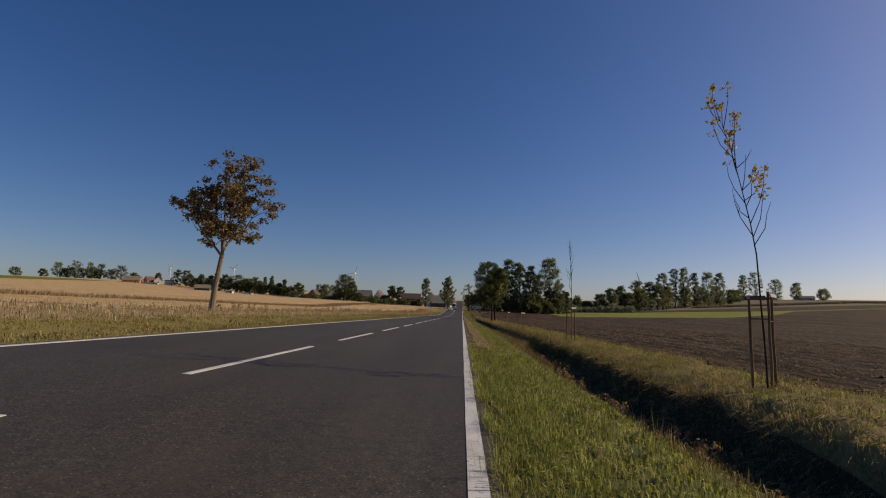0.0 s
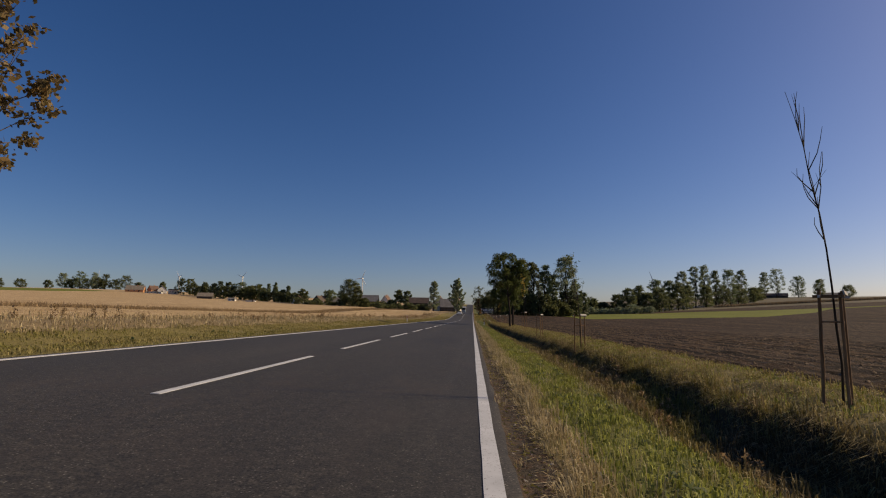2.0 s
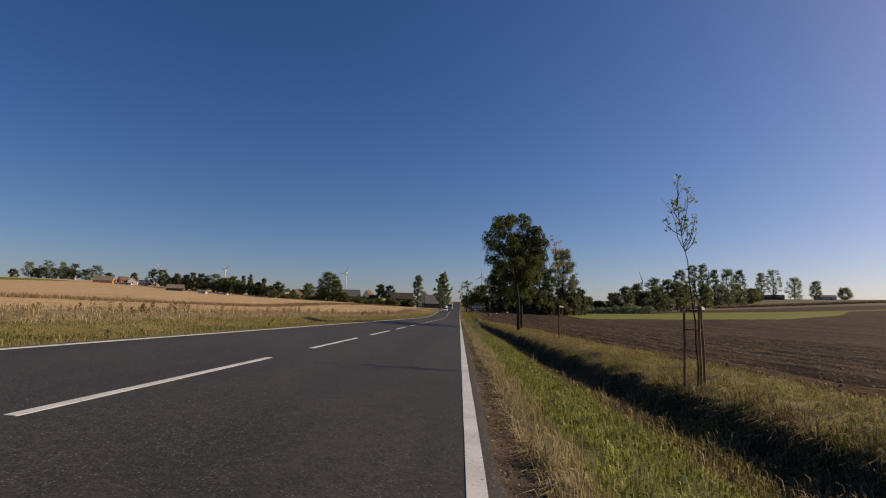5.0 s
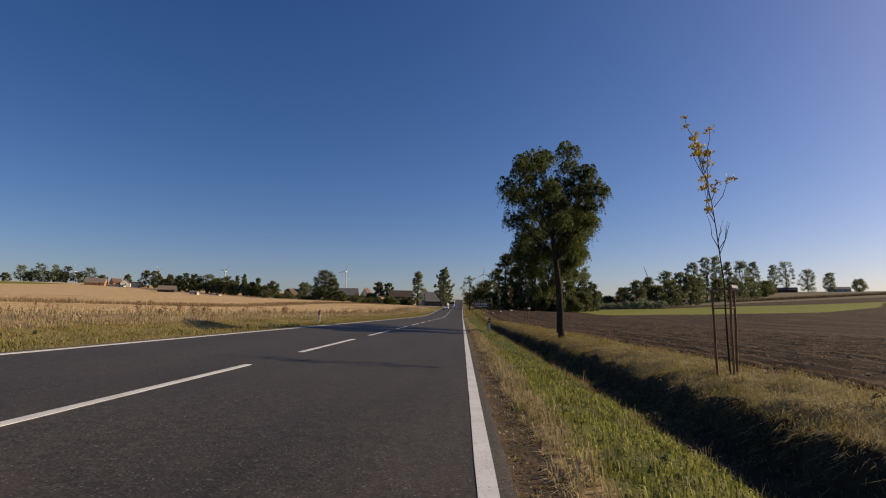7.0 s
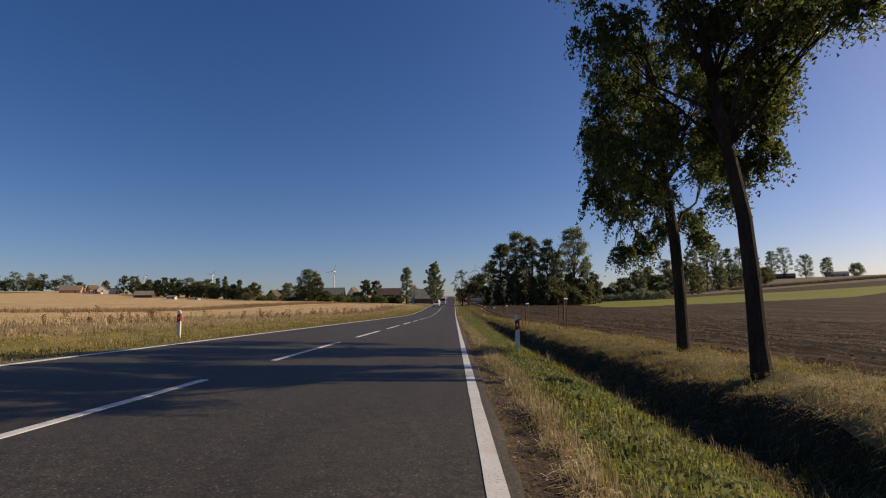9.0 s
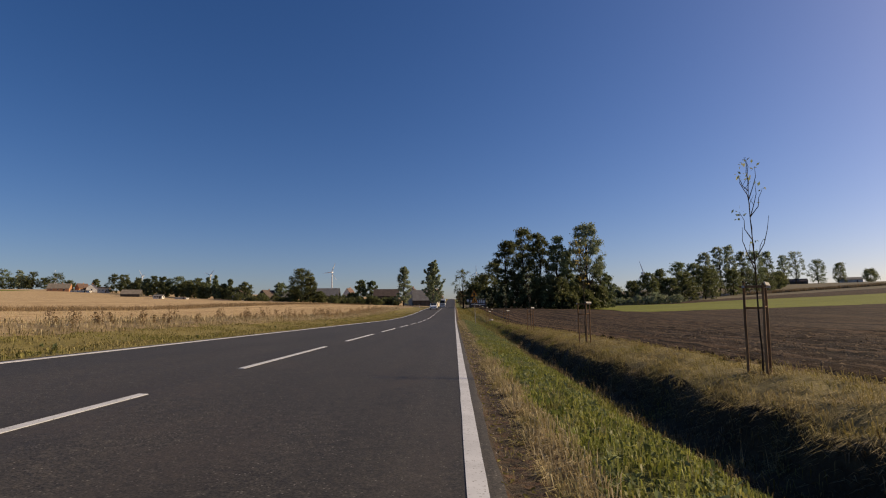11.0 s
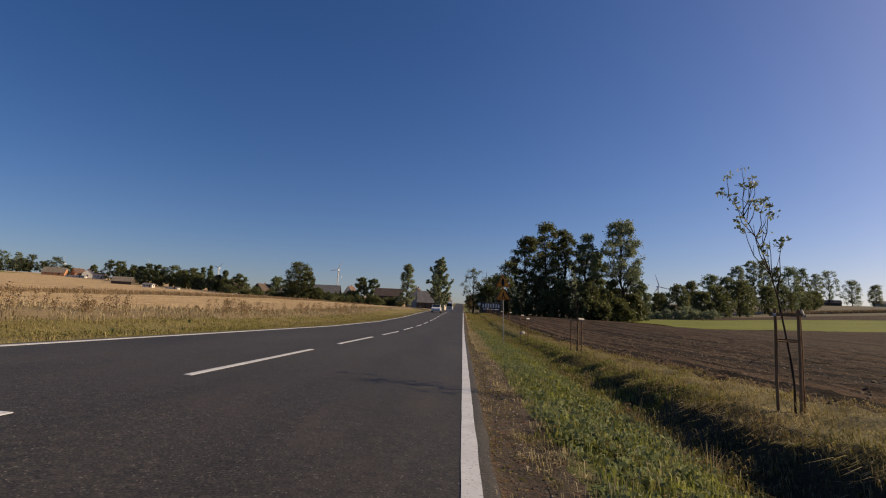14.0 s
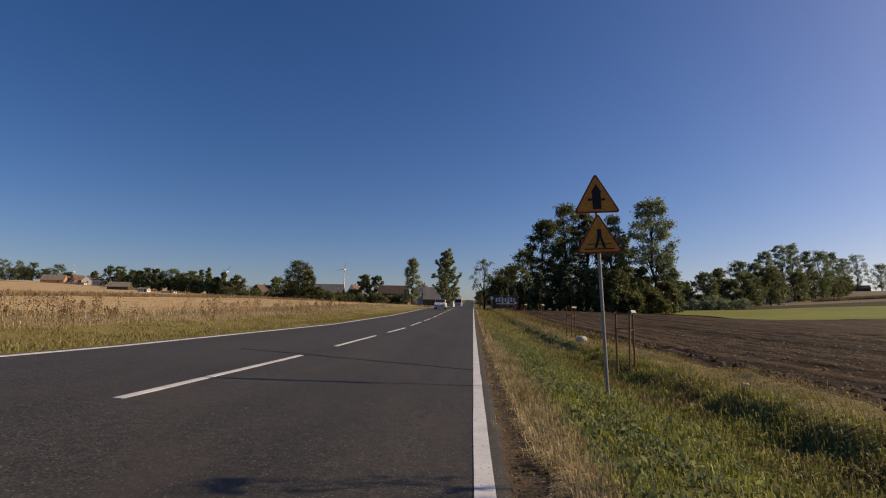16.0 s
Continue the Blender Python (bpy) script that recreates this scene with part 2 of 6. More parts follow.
EZ = [0, 0, 0.16, 0.6, 1.5, 2.3, 3.0, 3.4, 5.0, 5.3, 8.5, 13.5, 18, 24, 26, 28]


def heights(x, y):
    """Height of the land at places x, y (arrays or numbers): a road cross-section that rises ahead."""
    x, y = np.asarray(x, float), np.asarray(y, float)
    wob = np.where((x > 1.9) & (x < 5.2), 0.10 * np.sin(y * 0.55 + 1.2 * np.sin(y * 0.21)) + 0.05 * np.sin(y * 1.9), 0.0)
    wob = wob * np.clip((x - 1.9) / 1.0, 0, 1) * np.clip((5.2 - x) / 1.0, 0, 1)
    lip = np.interp(y, [0, 22, 45, 60, 75, 84, 100, 112, 122, 136, 150], [-0.3, -0.2, -0.1, -0.15, -0.2, -0.2, -0.15, -0.05, 0.25, 0.25, 0.1])
    wob = wob + lip * np.clip((x - 2.7) / 0.5, 0, 1) * np.clip((5.0 - x) / 0.6, 0, 1)
    z = np.interp(x + wob, PX, PZ)
    # the ditch is shallower in places and fades out near the village
    k = np.interp(y, [0, 22, 31, 50, 62, 90, 116, 122, 132, 142, 154], [0, 0, 0.45, 0.4, 0, 0, 0, 0.2, 0.3, 0.6, 0.75])
    k = k * np.clip((x - 1.4) / 0.5, 0, 1) * np.clip((5.0 - x) / 0.7, 0, 1)
    z = z + (-0.12 - 0.18 * np.maximum(0, np.sin((x - 1.5) * 1.08)) - z) * k
    z = z + np.interp(y, EY, EZ)
    soft = ((x > 0.5) & (x < 120)) | ((x < -8.4) & (x > -120))
    lumps = 0.035 * np.sin(x * 2.1 + 1.7 * np.sin(y * 0.43)) * np.sin(y * 1.3 + 0.8 * np.sin(x * 1.7)) + 0.02 * np.sin(x * 4.3 + y * 1.1) * np.sin(y * 1.7 - x * 1.1)
    # hummocks of old grass on the verge, the ditch sides and the bank
    rough = np.clip((x - 0.9) / 0.5, 0, 1) * np.clip((6.9 - x) / 0.5, 0, 1) * np.clip((260 - y) / 60, 0, 1)
    rough = rough * (0.35 + 0.65 * np.clip((x - 2.2) / 0.6, 0, 1))
    mounds = 0.055 * np.sin(x * 3.7 + 1.9 * np.sin(y * 0.83)) * np.sin(y * 3.1 + 1.5 * np.sin(x * 1.3 + y * 0.37)) + 0.035 * np.sin(x * 7.1 - y * 2.3) * np.sin(y * 5.9 + 2.1 * np.sin(x * 2.7))
    return z + np.where(soft, lumps, 0.0) + mounds * rough


def ground_z(x, y):
    return float(heights(x, y))


ROW = np.random.default_rng(2)


def field_edge(y):
    """Where the bank ends and the tilled field begins."""
    return np.interp(y, [0, 120, 134, 150, 170], [6.5, 6.5, 6.2, 5.6, 5.5])


def zone(x, y):
    """Which surface covers a place of the land."""
    if -7.5 <= x <= 0.16:
        return 0
    if 0.16 < x < (0.82 if 121 < y < 144 else 0.7 if 111 < y < 146 else 0.52 if 16 < y < 111 else 0.42):
        return 1
    if -12.7 < x < -7.5:
        return 10
    if 0.4 < x < 0.80 and y > 16 and not 111 < y < 146:
        return 9
    if 0.4 <= x < 2.1:
        return 2
    # the darkened ditch earth reaches up the far wall to its lip
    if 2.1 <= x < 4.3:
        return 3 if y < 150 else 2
    if 4.3 <= x < field_edge(y):
        return 4
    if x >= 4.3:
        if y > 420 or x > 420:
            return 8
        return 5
    if y > 900 or x < -700:
        return 8
    if -52 < x < -46.5 or -17 < x <= -12.7:
        return 9
    if x < -420 and 420 < y < 640:
        return 7
    return 6


def build_ground():
    xs = [-3500, -2500, -1500, -1100, -850, -700, -600, -520, -478, -430, -394, -340, -290, -250, -220, -180, -145, -125, -105, -90, -78, -66, -57, -52, -49, -46.5, -42, -36, -30, -26, -23, -20.5, -18.5, -17, -16, -15.2, -14.4, -13.6,
          -12.7, -12.2, -11.5, -10.5, -9.5, -8.6, -8.0, -7.5, -5.6, -3.65, -1.8, 0.0, 0.16, 0.20, 0.28, 0.42, 0.52, 0.6, 0.8, 0.95, 1.1, 1.25, 1.4, 1.55, 1.7, 1.8]
    xs += [round(1.9 + 0.1 * i, 2) for i in range(28)] + [4.75, 4.9, 5.05, 5.2, 5.4, 5.6, 5.8, 6.0, 6.2, 6.4, 6.5, 6.7]
    xs += [6.95 + 0.2 * i for i in range(125)] + [32.5, 34, 36, 38, 40.5, 43, 46, 50, 57, 66, 78, 95, 117, 140, 165, 194, 230, 280, 345, 430, 520, 600, 800, 1100, 1500, 2200, 3500]
    ys = [-900, -400, -200, -120, -80, -50, -30] + [-20 + 0.55 * i for i in range(40)] + [2 + 0.4 * i for i in range(420)] + [170 + 0.55 * i for i in range(34)] + [191, 195, 200, 207, 212, 217, 222, 228, 235, 246, 250, 257, 266, 278, 290, 300, 315, 330, 350, 370, 395, 410, 430, 446, 470, 500, 540, 590, 640, 652, 700, 766, 850, 900, 1000, 1250, 1600, 2200, 3000, 4000]
    gx, gy = np.meshgrid(np.array(xs, float), np.array(ys, float))
    z = heights(gx, gy)
    field = (gx > 6.9) & (gx < 32)
    furrow = 0.038 * np.sin((gx + 0.35 * np.sin(gy * 0.02) - 0.02 * gy) * 2 * math.pi / 0.8) * (0.6 + 0.4 * np.sin(gx * 0.9)) + ROW.normal(0, 0.014, gx.shape)
    z = np.where(field, z + furrow, z)
    ruts = (gx > 7.1) & (gx < 7.7) | (gx > 9.1) & (gx < 9.7)
    z = np.where(ruts, z - 0.05, z)
    edge = (np.abs(gx - 0.20) < 0.01) | (np.abs(gx - 0.16) < 0.01)
    gx = np.where(edge, gx + ROW.normal(0, 0.010, gx.shape), gx)
    for border, amount in ((0.42, 0.04), (0.52, 0.03), (0.8, 0.05), (2.1, 0.025), (4.3, 0.025), (6.5, 0.14), (-12.7, 0.2), (-17, 0.4), (-52, 1.0), (-46.5, 1.0)):
        at = np.abs(gx - border) < 0.01
        gx = np.where(at, gx + ROW.normal(0, amount, gx.shape), gx)
    verts = np.stack([gx, gy, z], -1).reshape(-1, 3).tolist()
    nx = len(xs)
    faces, idx = [], []
    for j in range(len(ys) - 1):
        ym = (ys[j] + ys[j + 1]) / 2
        for i in range(nx - 1):
            a = j * nx + i
            faces.append((a, a + 1, a + nx + 1, a + nx))
            idx.append(zone((xs[i] + xs[i + 1]) / 2, ym))
    ob = raw("ground", verts, faces, [ASPHALT, DIRT, VERGE, SHADED_DITCH, BANK, SOIL, STUBBLE, CROP, FARLAND, DRYLAND, FAR_VERGE], idx=idx)
    ob.data.polygons.foreach_set("use_smooth", [True] * len(faces))
    return tagged(ob, "gently rising farmland with asphalt road, verges, ditch and fields", "ground", kind="structure")


build_ground()


def crop_field():
    """A sown strip of low green crop, standing a hand high on the tilled land."""
    xs, nj = np.linspace(43, 255, 107), 24
    y0 = np.interp(xs, [43, 80, 120, 150, 185, 255], [238, 240, 246, 262, 306, 314]) + ROW.normal(0, 0.5, len(xs))
    y1 = np.interp(xs, [43, 80, 120, 150, 185, 255], [368, 392, 392, 380, 326, 317]) + ROW.normal(0, 0.8, len(xs))
    k = np.linspace(0, 1, nj + 1)[:, None]
    gy = y0 + (y1 - y0) * k
    gx = np.broadcast_to(xs, gy.shape)
    z = heights(gx, gy) + 0.18 * np.minimum(1, 12 * np.minimum(k + 0.01, 1.01 - k)) + ROW.normal(0, 0.02, gy.shape)
    n = len(xs)
    faces = [(j * n + i, j * n + i + 1, (j + 1) * n + i + 1, (j + 1) * n + i) for j in range(nj) for i in range(n - 1)]
    ob = raw("crop_field", np.stack([gx, gy, z], -1).reshape(-1, 3).tolist(), faces, CROP)
    return tagged(ob, "low bright green crop sown across the brown field", "crop", kind="structure")


crop_field()


def strip(name, x0, x1, y0, y1, label, mat=PAINT, lift=0.006, step=6.0, rag=0.0):
    """A thin painted band that follows the road."""
    n = max(1, int((y1 - y0) / step))
    verts, faces = [], []
    for j in range(n + 1):
        y = y0 + (y1 - y0) * j / n
        for x in (x0, x1):
            xx = x + ROW.normal(0, rag)
            h = ground_z(x, y)
            verts += [(xx, y, h + lift), (xx, y, h - 0.004)]
    for j in range(n):
        a = 4 * j
        faces += [(a, a + 2, a + 6, a + 4), (a, a + 4, a + 5, a + 1), (a + 2, a + 3, a + 7, a + 6)]
    faces += [(0, 1, 3, 2), (4 * n, 4 * n + 2, 4 * n + 3, 4 * n + 1)]
    return tagged(raw(name, verts, faces, mat), label, "road marking", kind="structure")


strip("edge_line", X_EDGE - 0.065, X_EDGE + 0.065, -30, 420, "worn white solid edge line on asphalt", step=0.6, rag=0.002)
strip("edge_line", X_FAR - 0.06, X_FAR + 0.06, -30, 420, "worn white solid edge line on asphalt", step=1.0, rag=0.002)
DASH0, DASH, PERIOD = 6.874, 5.80, 8.5757
for i in range(-3, 45):
    strip("dash_line", X_MID - 0.053, X_MID + 0.053, DASH0 + PERIOD * i, DASH0 + PERIOD * i + DASH, "white painted centre dash on asphalt", step=0.7, rag=0.002)


def crack(x0, y0, x1, y1, width, seed):
    """A tarred crack that wanders across the lane."""
    r = random.Random(seed)
    n = 40
    verts, faces = [], []
    off = 0.0
    for i in range(n + 1):
        f = i / n
        off = off * 0.8 + r.uniform(-0.03, 0.03)
        x, y = x0 + (x1 - x0) * f, y0 + (y1 - y0) * f + off
        w = width * r.uniform(0.6, 1.3) / 2
        for s in (-1, 1):
            verts.append((x, y + s * w, ground_z(x, y) + 0.005))
    faces = [(2 * i, 2 * i + 1, 2 * i + 3, 2 * i + 2) for i in range(n)]
    return tagged(raw("road_crack", verts, faces, TAR), "black tar-sealed crack across the asphalt lane", "road crack", kind="structure")


crack(-5.2, 159.1, 0.2, 157.6, 0.07, 3)
crack(-2.6, 168.0, 0.2, 169.6, 0.09, 4)

# ---- grasses ----
def np_mesh(name, v, f, mat, parent=None, label=""):
    me = bpy.data.meshes.new(name)
    me.vertices.add(len(v))
    me.vertices.foreach_set("co", np.asarray(v, np.float32).ravel())
    k = f.shape[1]
    me.loops.add(f.size)
    me.loops.foreach_set("vertex_index", f.astype(np.int32).ravel())
    me.polygons.add(len(f))
    me.polygons.foreach_set("loop_start", np.arange(0, f.size, k, dtype=np.int32))
    me.polygons.foreach_set("loop_total", np.full(len(f), k, np.int32))
    me.update(calc_edges=True)
    me.materials.append(mat)
    ob = new(name, me)
    ob.parent = parent
    return tagged(ob, label)


def patchy(x, y, s, seed):
    """A slow value between 0 and 1 that makes drifts and bare spots."""
    return 0.5 + 0.25 * np.sin(x * s * 1.9 + seed + 1.3 * np.sin(y * s * 0.7)) + 0.25 * np.sin(y * s * 1.3 + 2 * seed + 1.1 * np.sin(x * s * 1.1))


def blades(name, rng, x, y, h, w, mat, label, bend=0.5, category="grass", plain=False):
    """Grass blades, each a bent tapering sliver, at places x, y with heights h and widths w."""
    n = len(x)
    z = heights(x, y)
    a = rng.uniform(0, 2 * math.pi, n)
    lean = rng.uniform(0.05, bend, n) * h
    la = rng.uniform(0, 2 * math.pi, n)
    dx, dy = np.cos(a) * w / 2, np.sin(a) * w / 2
    lx, ly = np.cos(la) * lean, np.sin(la) * lean
    if plain:
        v = np.stack([np.stack([x - dx, y - dy, z - 0.02], 1), np.stack([x + dx, y + dy, z - 0.02], 1), np.stack([x + lx, y + ly, z + h * np.sqrt(np.maximum(0.1, 1 - 0.5 * (lean / h) ** 2))], 1)], 1)
        return tagged(np_mesh(name, v.reshape(-1, 3), np.arange(3 * n).reshape(-1, 3), mat), label, category, kind="stuff")
    v = np.empty((n, 5, 3))
    v[:, 0] = np.stack([x - dx, y - dy, z - 0.02], 1)
    v[:, 1] = np.stack([x + dx, y + dy, z - 0.02], 1)
    v[:, 2] = np.stack([x + dx * 0.7 + lx * 0.35, y + dy * 0.7 + ly * 0.35, z + h * 0.6], 1)
    v[:, 3] = np.stack([x - dx * 0.7 + lx * 0.35, y - dy * 0.7 + ly * 0.35, z + h * 0.6], 1)
    v[:, 4] = np.stack([x + lx, y + ly, z + h * np.sqrt(np.maximum(0.1, 1 - 0.5 * (lean / h) ** 2))], 1)
    base = (np.arange(n) * 5)[:, None]
    f = np.concatenate([base + np.array([[0, 1, 2]]), base + np.array([[0, 2, 3]]), base + np.array([[3, 2, 4]])], 0)
    return tagged(np_mesh(name, v.reshape(-1, 3), f, mat), label, category, kind="stuff")


def scatter(rng, n, x0, x1, y0, y1, s=0.9, seed=1.0, keep=0.55, clump=0.0):
    """Places in a band, thinned in drifts, some gathered in tufts."""
    x, y = rng.uniform(x0, x1, n), rng.uniform(y0, y1, n)
    if clump:
        c = rng.integers(0, max(1, n // 14), n)
        cx, cy = rng.uniform(x0, x1, n), rng.uniform(y0, y1, n)
        x, y = cx[c] + rng.normal(0, clump, n), cy[c] + rng.normal(0, clump, n)
    ok = patchy(x, y, s, seed) + rng.uniform(-0.35, 0.35, n) < keep + 0.35
    return x[ok], y[ok]


GRASS_OLIVE = leafy("grass_olive", (0.13, 0.115, 0.022), (0.24, 0.20, 0.05), (0.38, 0.30, 0.10), 0.3, 0.6)
GRASS_DRY = leafy("grass_dry", (0.25, 0.185, 0.085), (0.41, 0.32, 0.165), (0.58, 0.48, 0.28), 0.25, 0.7)
GRASS_VERGE = leafy("grass_verge", (0.16, 0.145, 0.04), (0.21, 0.185, 0.055), (0.27, 0.23, 0.085), 0.3, 0.6)
WEED_BROWN = leafy("weed_brown", (0.16, 0.105, 0.055), (0.29, 0.205, 0.11), (0.43, 0.32, 0.18), 0.3, 0.8)
WEED_GREEN = leafy("weed_green", (0.10, 0.125, 0.055), (0.16, 0.19, 0.085), (0.25, 0.28, 0.14), 0.45, 0.75)

G = np.random.default_rng(7)
Y0, Y1 = 0.0, 185.0


def grass_band(name, n, x0, x1, h0, h1, w, mat, label, y0=Y0, y1=Y1, **kw):
    bend = kw.pop("bend", 0.6)
    x, y = scatter(G, n, x0, x1, y0, y1, **kw)
    h = G.uniform(h0, h1, len(x)) * (0.7 + 0.5 * patchy(x, y, 1.7, 3.0))
    plain = name not in ("dry_grass", "green_grass") or (name == "green_grass" and y0 > 100)
    return blades(name, G, x, y, h, w * (1.2 if plain else 1.0) * G.uniform(0.6, 1.4, len(x)), mat, label, bend, plain=plain)


def grassy(name, dry, green, scale=1.1, lo=0.42, hi=0.60, trans=0.3, rough=0.65):
    """Blades that turn from green to straw in drifts, each with a tone of its own."""
    m, n, l, b = material(name, rough, 0, 0.25)
    c = n.new("ShaderNodeTexCoord").outputs["Object"]
    drift = ramp(n, l, noise_node(n, l, c, scale, 4, 0.6, (1, 0.55, 0.3)), [(lo, (0, 0, 0)), (hi, (1, 1, 1))])
    pick = n.new("ShaderNodeNewGeometry").outputs["Random Per Island"]
    tone = [ramp(n, l, pick, [(0.0, k[0]), (0.55, k[1]), (1.0, k[2])]) for k in (green, dry)]
    col = mix(n, l, drift, tone[0], tone[1])
    fine = ramp(n, l, noise_node(n, l, c, 5.5, 3, 0.6), [(0.3, (0.62, 0.62, 0.62)), (0.7, (1.3, 1.3, 1.3))])
    col = mix(n, l, 1.0, col, fine, "MULTIPLY")
    l.new(col, b.inputs["Base Color"])
    t = n.new("ShaderNodeBsdfTranslucent")
    l.new(col, t.inputs[0])
    s = n.new("ShaderNodeMixShader")
    s.inputs[0].default_value = trans
    l.new(b.outputs[0], s.inputs[1])
    l.new(t.outputs[0], s.inputs[2])
    l.new(s.outputs[0], n["Material Output"].inputs[0])
    return m


LIME = ((0.15, 0.168, 0.033), (0.255, 0.275, 0.06), (0.375, 0.38, 0.105))
OLIVE = ((0.12, 0.115, 0.022), (0.22, 0.195, 0.045), (0.34, 0.29, 0.085))
STRAW = ((0.27, 0.215, 0.11), (0.41, 0.335, 0.185), (0.56, 0.475, 0.30))
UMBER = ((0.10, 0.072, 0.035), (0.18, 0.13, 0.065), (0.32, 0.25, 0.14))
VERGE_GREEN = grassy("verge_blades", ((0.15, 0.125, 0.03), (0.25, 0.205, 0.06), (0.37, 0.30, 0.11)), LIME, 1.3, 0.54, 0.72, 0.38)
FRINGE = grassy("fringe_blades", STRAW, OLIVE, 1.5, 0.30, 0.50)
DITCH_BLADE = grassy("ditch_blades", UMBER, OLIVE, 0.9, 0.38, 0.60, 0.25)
BANK_BLADE = grassy("bank_blades", ((0.185, 0.145, 0.06), (0.30, 0.238, 0.105), (0.45, 0.37, 0.19)), OLIVE, 0.8, 0.34, 0.58, 0.30)
BROAD = grassy("broad_leaves", OLIVE, ((0.10, 0.13, 0.03), (0.17, 0.205, 0.05), (0.26, 0.29, 0.08)), 1.2, 0.50, 0.70, 0.4, 0.5)
SWALE = grassy("swale_blades", OLIVE, LIME, 0.9, 0.50, 0.70)


def tussocks(name, n, x0, x1, y0, y1, per, radius, l0, l1, w, mat, label, keep=0.8, s=0.9, seed=1.0, droop=0.55, fall=(0.0, 0.0), spread=0.8):
    """Clumps of arching blades; fall leans them all one way, as wind and slope do."""
    cx, cy = scatter(G, n, x0, x1, y0, y1, s=s, seed=seed, keep=keep)
    ok = cx < field_edge(cy) + 0.12
    cx, cy = cx[ok], cy[ok]
    k = G.uniform(0.55, 1.45, len(cx))
    c = np.repeat(np.arange(len(cx)), per)
    m = len(c)
    ox, oy = G.normal(0, 1, m) * radius * k[c], G.normal(0, 1, m) * radius * k[c]
    x, y = cx[c] + ox, cy[c] + oy
    z = heights(x, y)
    a = np.arctan2(oy, ox) + G.normal(0, 0.7, m)
    ln = G.uniform(l0, l1, m) * k[c]
    out = ln * G.uniform(0.15, spread, m)
    dx, dy = np.cos(a) * out + fall[0] * ln, np.sin(a) * out + fall[1] * ln
    reach = np.sqrt(dx ** 2 + dy ** 2) / ln
    up = ln * np.sqrt(np.clip(1 - reach ** 2, 0.06, 1))
    b = a + 1.57 + G.normal(0, 0.5, m)
    hw = w * G.uniform(0.6, 1.4, m) / 2
    sx, sy = np.cos(b) * hw, np.sin(b) * hw
    v = np.empty((m, 4, 3))
    v[:, 0] = np.stack([x, y, z - 0.02], 1)
    mid = np.stack([x + dx * 0.40, y + dy * 0.40, z + up * 0.70], 1)
    side = np.stack([sx, sy, 0 * sx], 1)
    v[:, 1], v[:, 2] = mid - side, mid + side
    v[:, 3] = np.stack([x + dx, y + dy, z + up * (1 - droop * np.minimum(1, reach))], 1)
    base = 4 * np.arange(m)[:, None]
    f = np.concatenate([base + np.array([[0, 2, 1]]), base + np.array([[1, 2, 3]])], 0)
    return tagged(np_mesh(name, v.reshape(-1, 3), f, mat), label, "grass", kind="stuff")


def litter(name, n, x0, x1, y0, y1, l0, l1, w, mat, label):
    """Dead stalks lying about on bare ground."""
    x, y = scatter(G, n, x0, x1, y0, y1, s=1.6, seed=2.0, keep=0.6)
    m = len(x)
    z = heights(x, y) + G.uniform(0.003, 0.012, m)
    a, ln = G.uniform(0, 6.28, m), G.uniform(l0, l1, m) / 2
    dx, dy = np.cos(a) * ln, np.sin(a) * ln
    v = np.stack([np.stack([x - dx, y - dy, z], 1), np.stack([x + dx, y + dy, z + G.uniform(0, 0.02, m)], 1), np.stack([x + dx - np.sin(a) * w, y + dy + np.cos(a) * w, z], 1)], 1)
    return tagged(np_mesh(name, v.reshape(-1, 3), np.arange(3 * m).reshape(-1, 3), mat), label, "straw", kind="stuff")


# right-hand verge: bare shoulder, dry fringe, green slope, ditch, far bank
YE = 168.0
litter("straw_litter", 12000, 0.17, 0.62, 2, YE, 0.02, 0.06, 0.003, GRASS_VERGE, "straw litter lying on the gravelly shoulder")
tussocks("shoulder_grass", 700, 0.20, 0.50, 1, YE, 12, 0.035, 0.03, 0.09, 0.006, FRINGE, "sparse dry grass on the gravelly shoulder", keep=0.2, s=1.4)
tussocks("shoulder_grass", 450, 0.16, 0.50, 1, 17, 26, 0.06, 0.07, 0.17, 0.007, SWALE, "green and straw grass growing up to the asphalt edge", keep=0.9, s=1.4)
tussocks("fringe_grass", 500, 0.40, 0.86, 1, 17, 26, 0.055, 0.05, 0.14, 0.008, SWALE, "green grass with straw tips beside the shoulder", keep=0.75, s=0.9, fall=(-0.25, -0.2), seed=1.7)
tussocks("fringe_grass", 2700, 0.48, 0.80, 16, 113, 25, 0.05, 0.07, 0.19, 0.008, FRINGE, "leaning fringe of dry straw-coloured grass beside the bare shoulder", keep=0.8, s=0.9, fall=(-0.4, -0.3), seed=1.7)
tussocks("fringe_grass", 420, 0.5, 0.9, 113, 147, 22, 0.05, 0.04, 0.12, 0.007, FRINGE, "thin dry tufts at the edge of the bare shoulder", keep=0.45, s=1.1, fall=(-0.2, -0.2), seed=1.1)
tussocks("fringe_grass", 1100, 0.48, 0.90, 147, YE, 26, 0.055, 0.06, 0.16, 0.007, FRINGE, "golden straw fringe along the gravel shoulder", keep=0.9, s=0.9, fall=(-0.25, -0.2), seed=1.7)
tussocks("green_grass", 12300, 0.74, 2.42, 1, 121, 12, 0.055, 0.045, 0.115, 0.0135, VERGE_GREEN, "short green grass on the verge slope", keep=1.0, s=0.8, seed=2.0)
tussocks("green_grass", 2100, 0.92, 2.42, 121, 144, 12, 0.055, 0.045, 0.115, 0.0135, VERGE_GREEN, "short green grass on the verge slope", keep=1.0, s=0.8, seed=2.0)
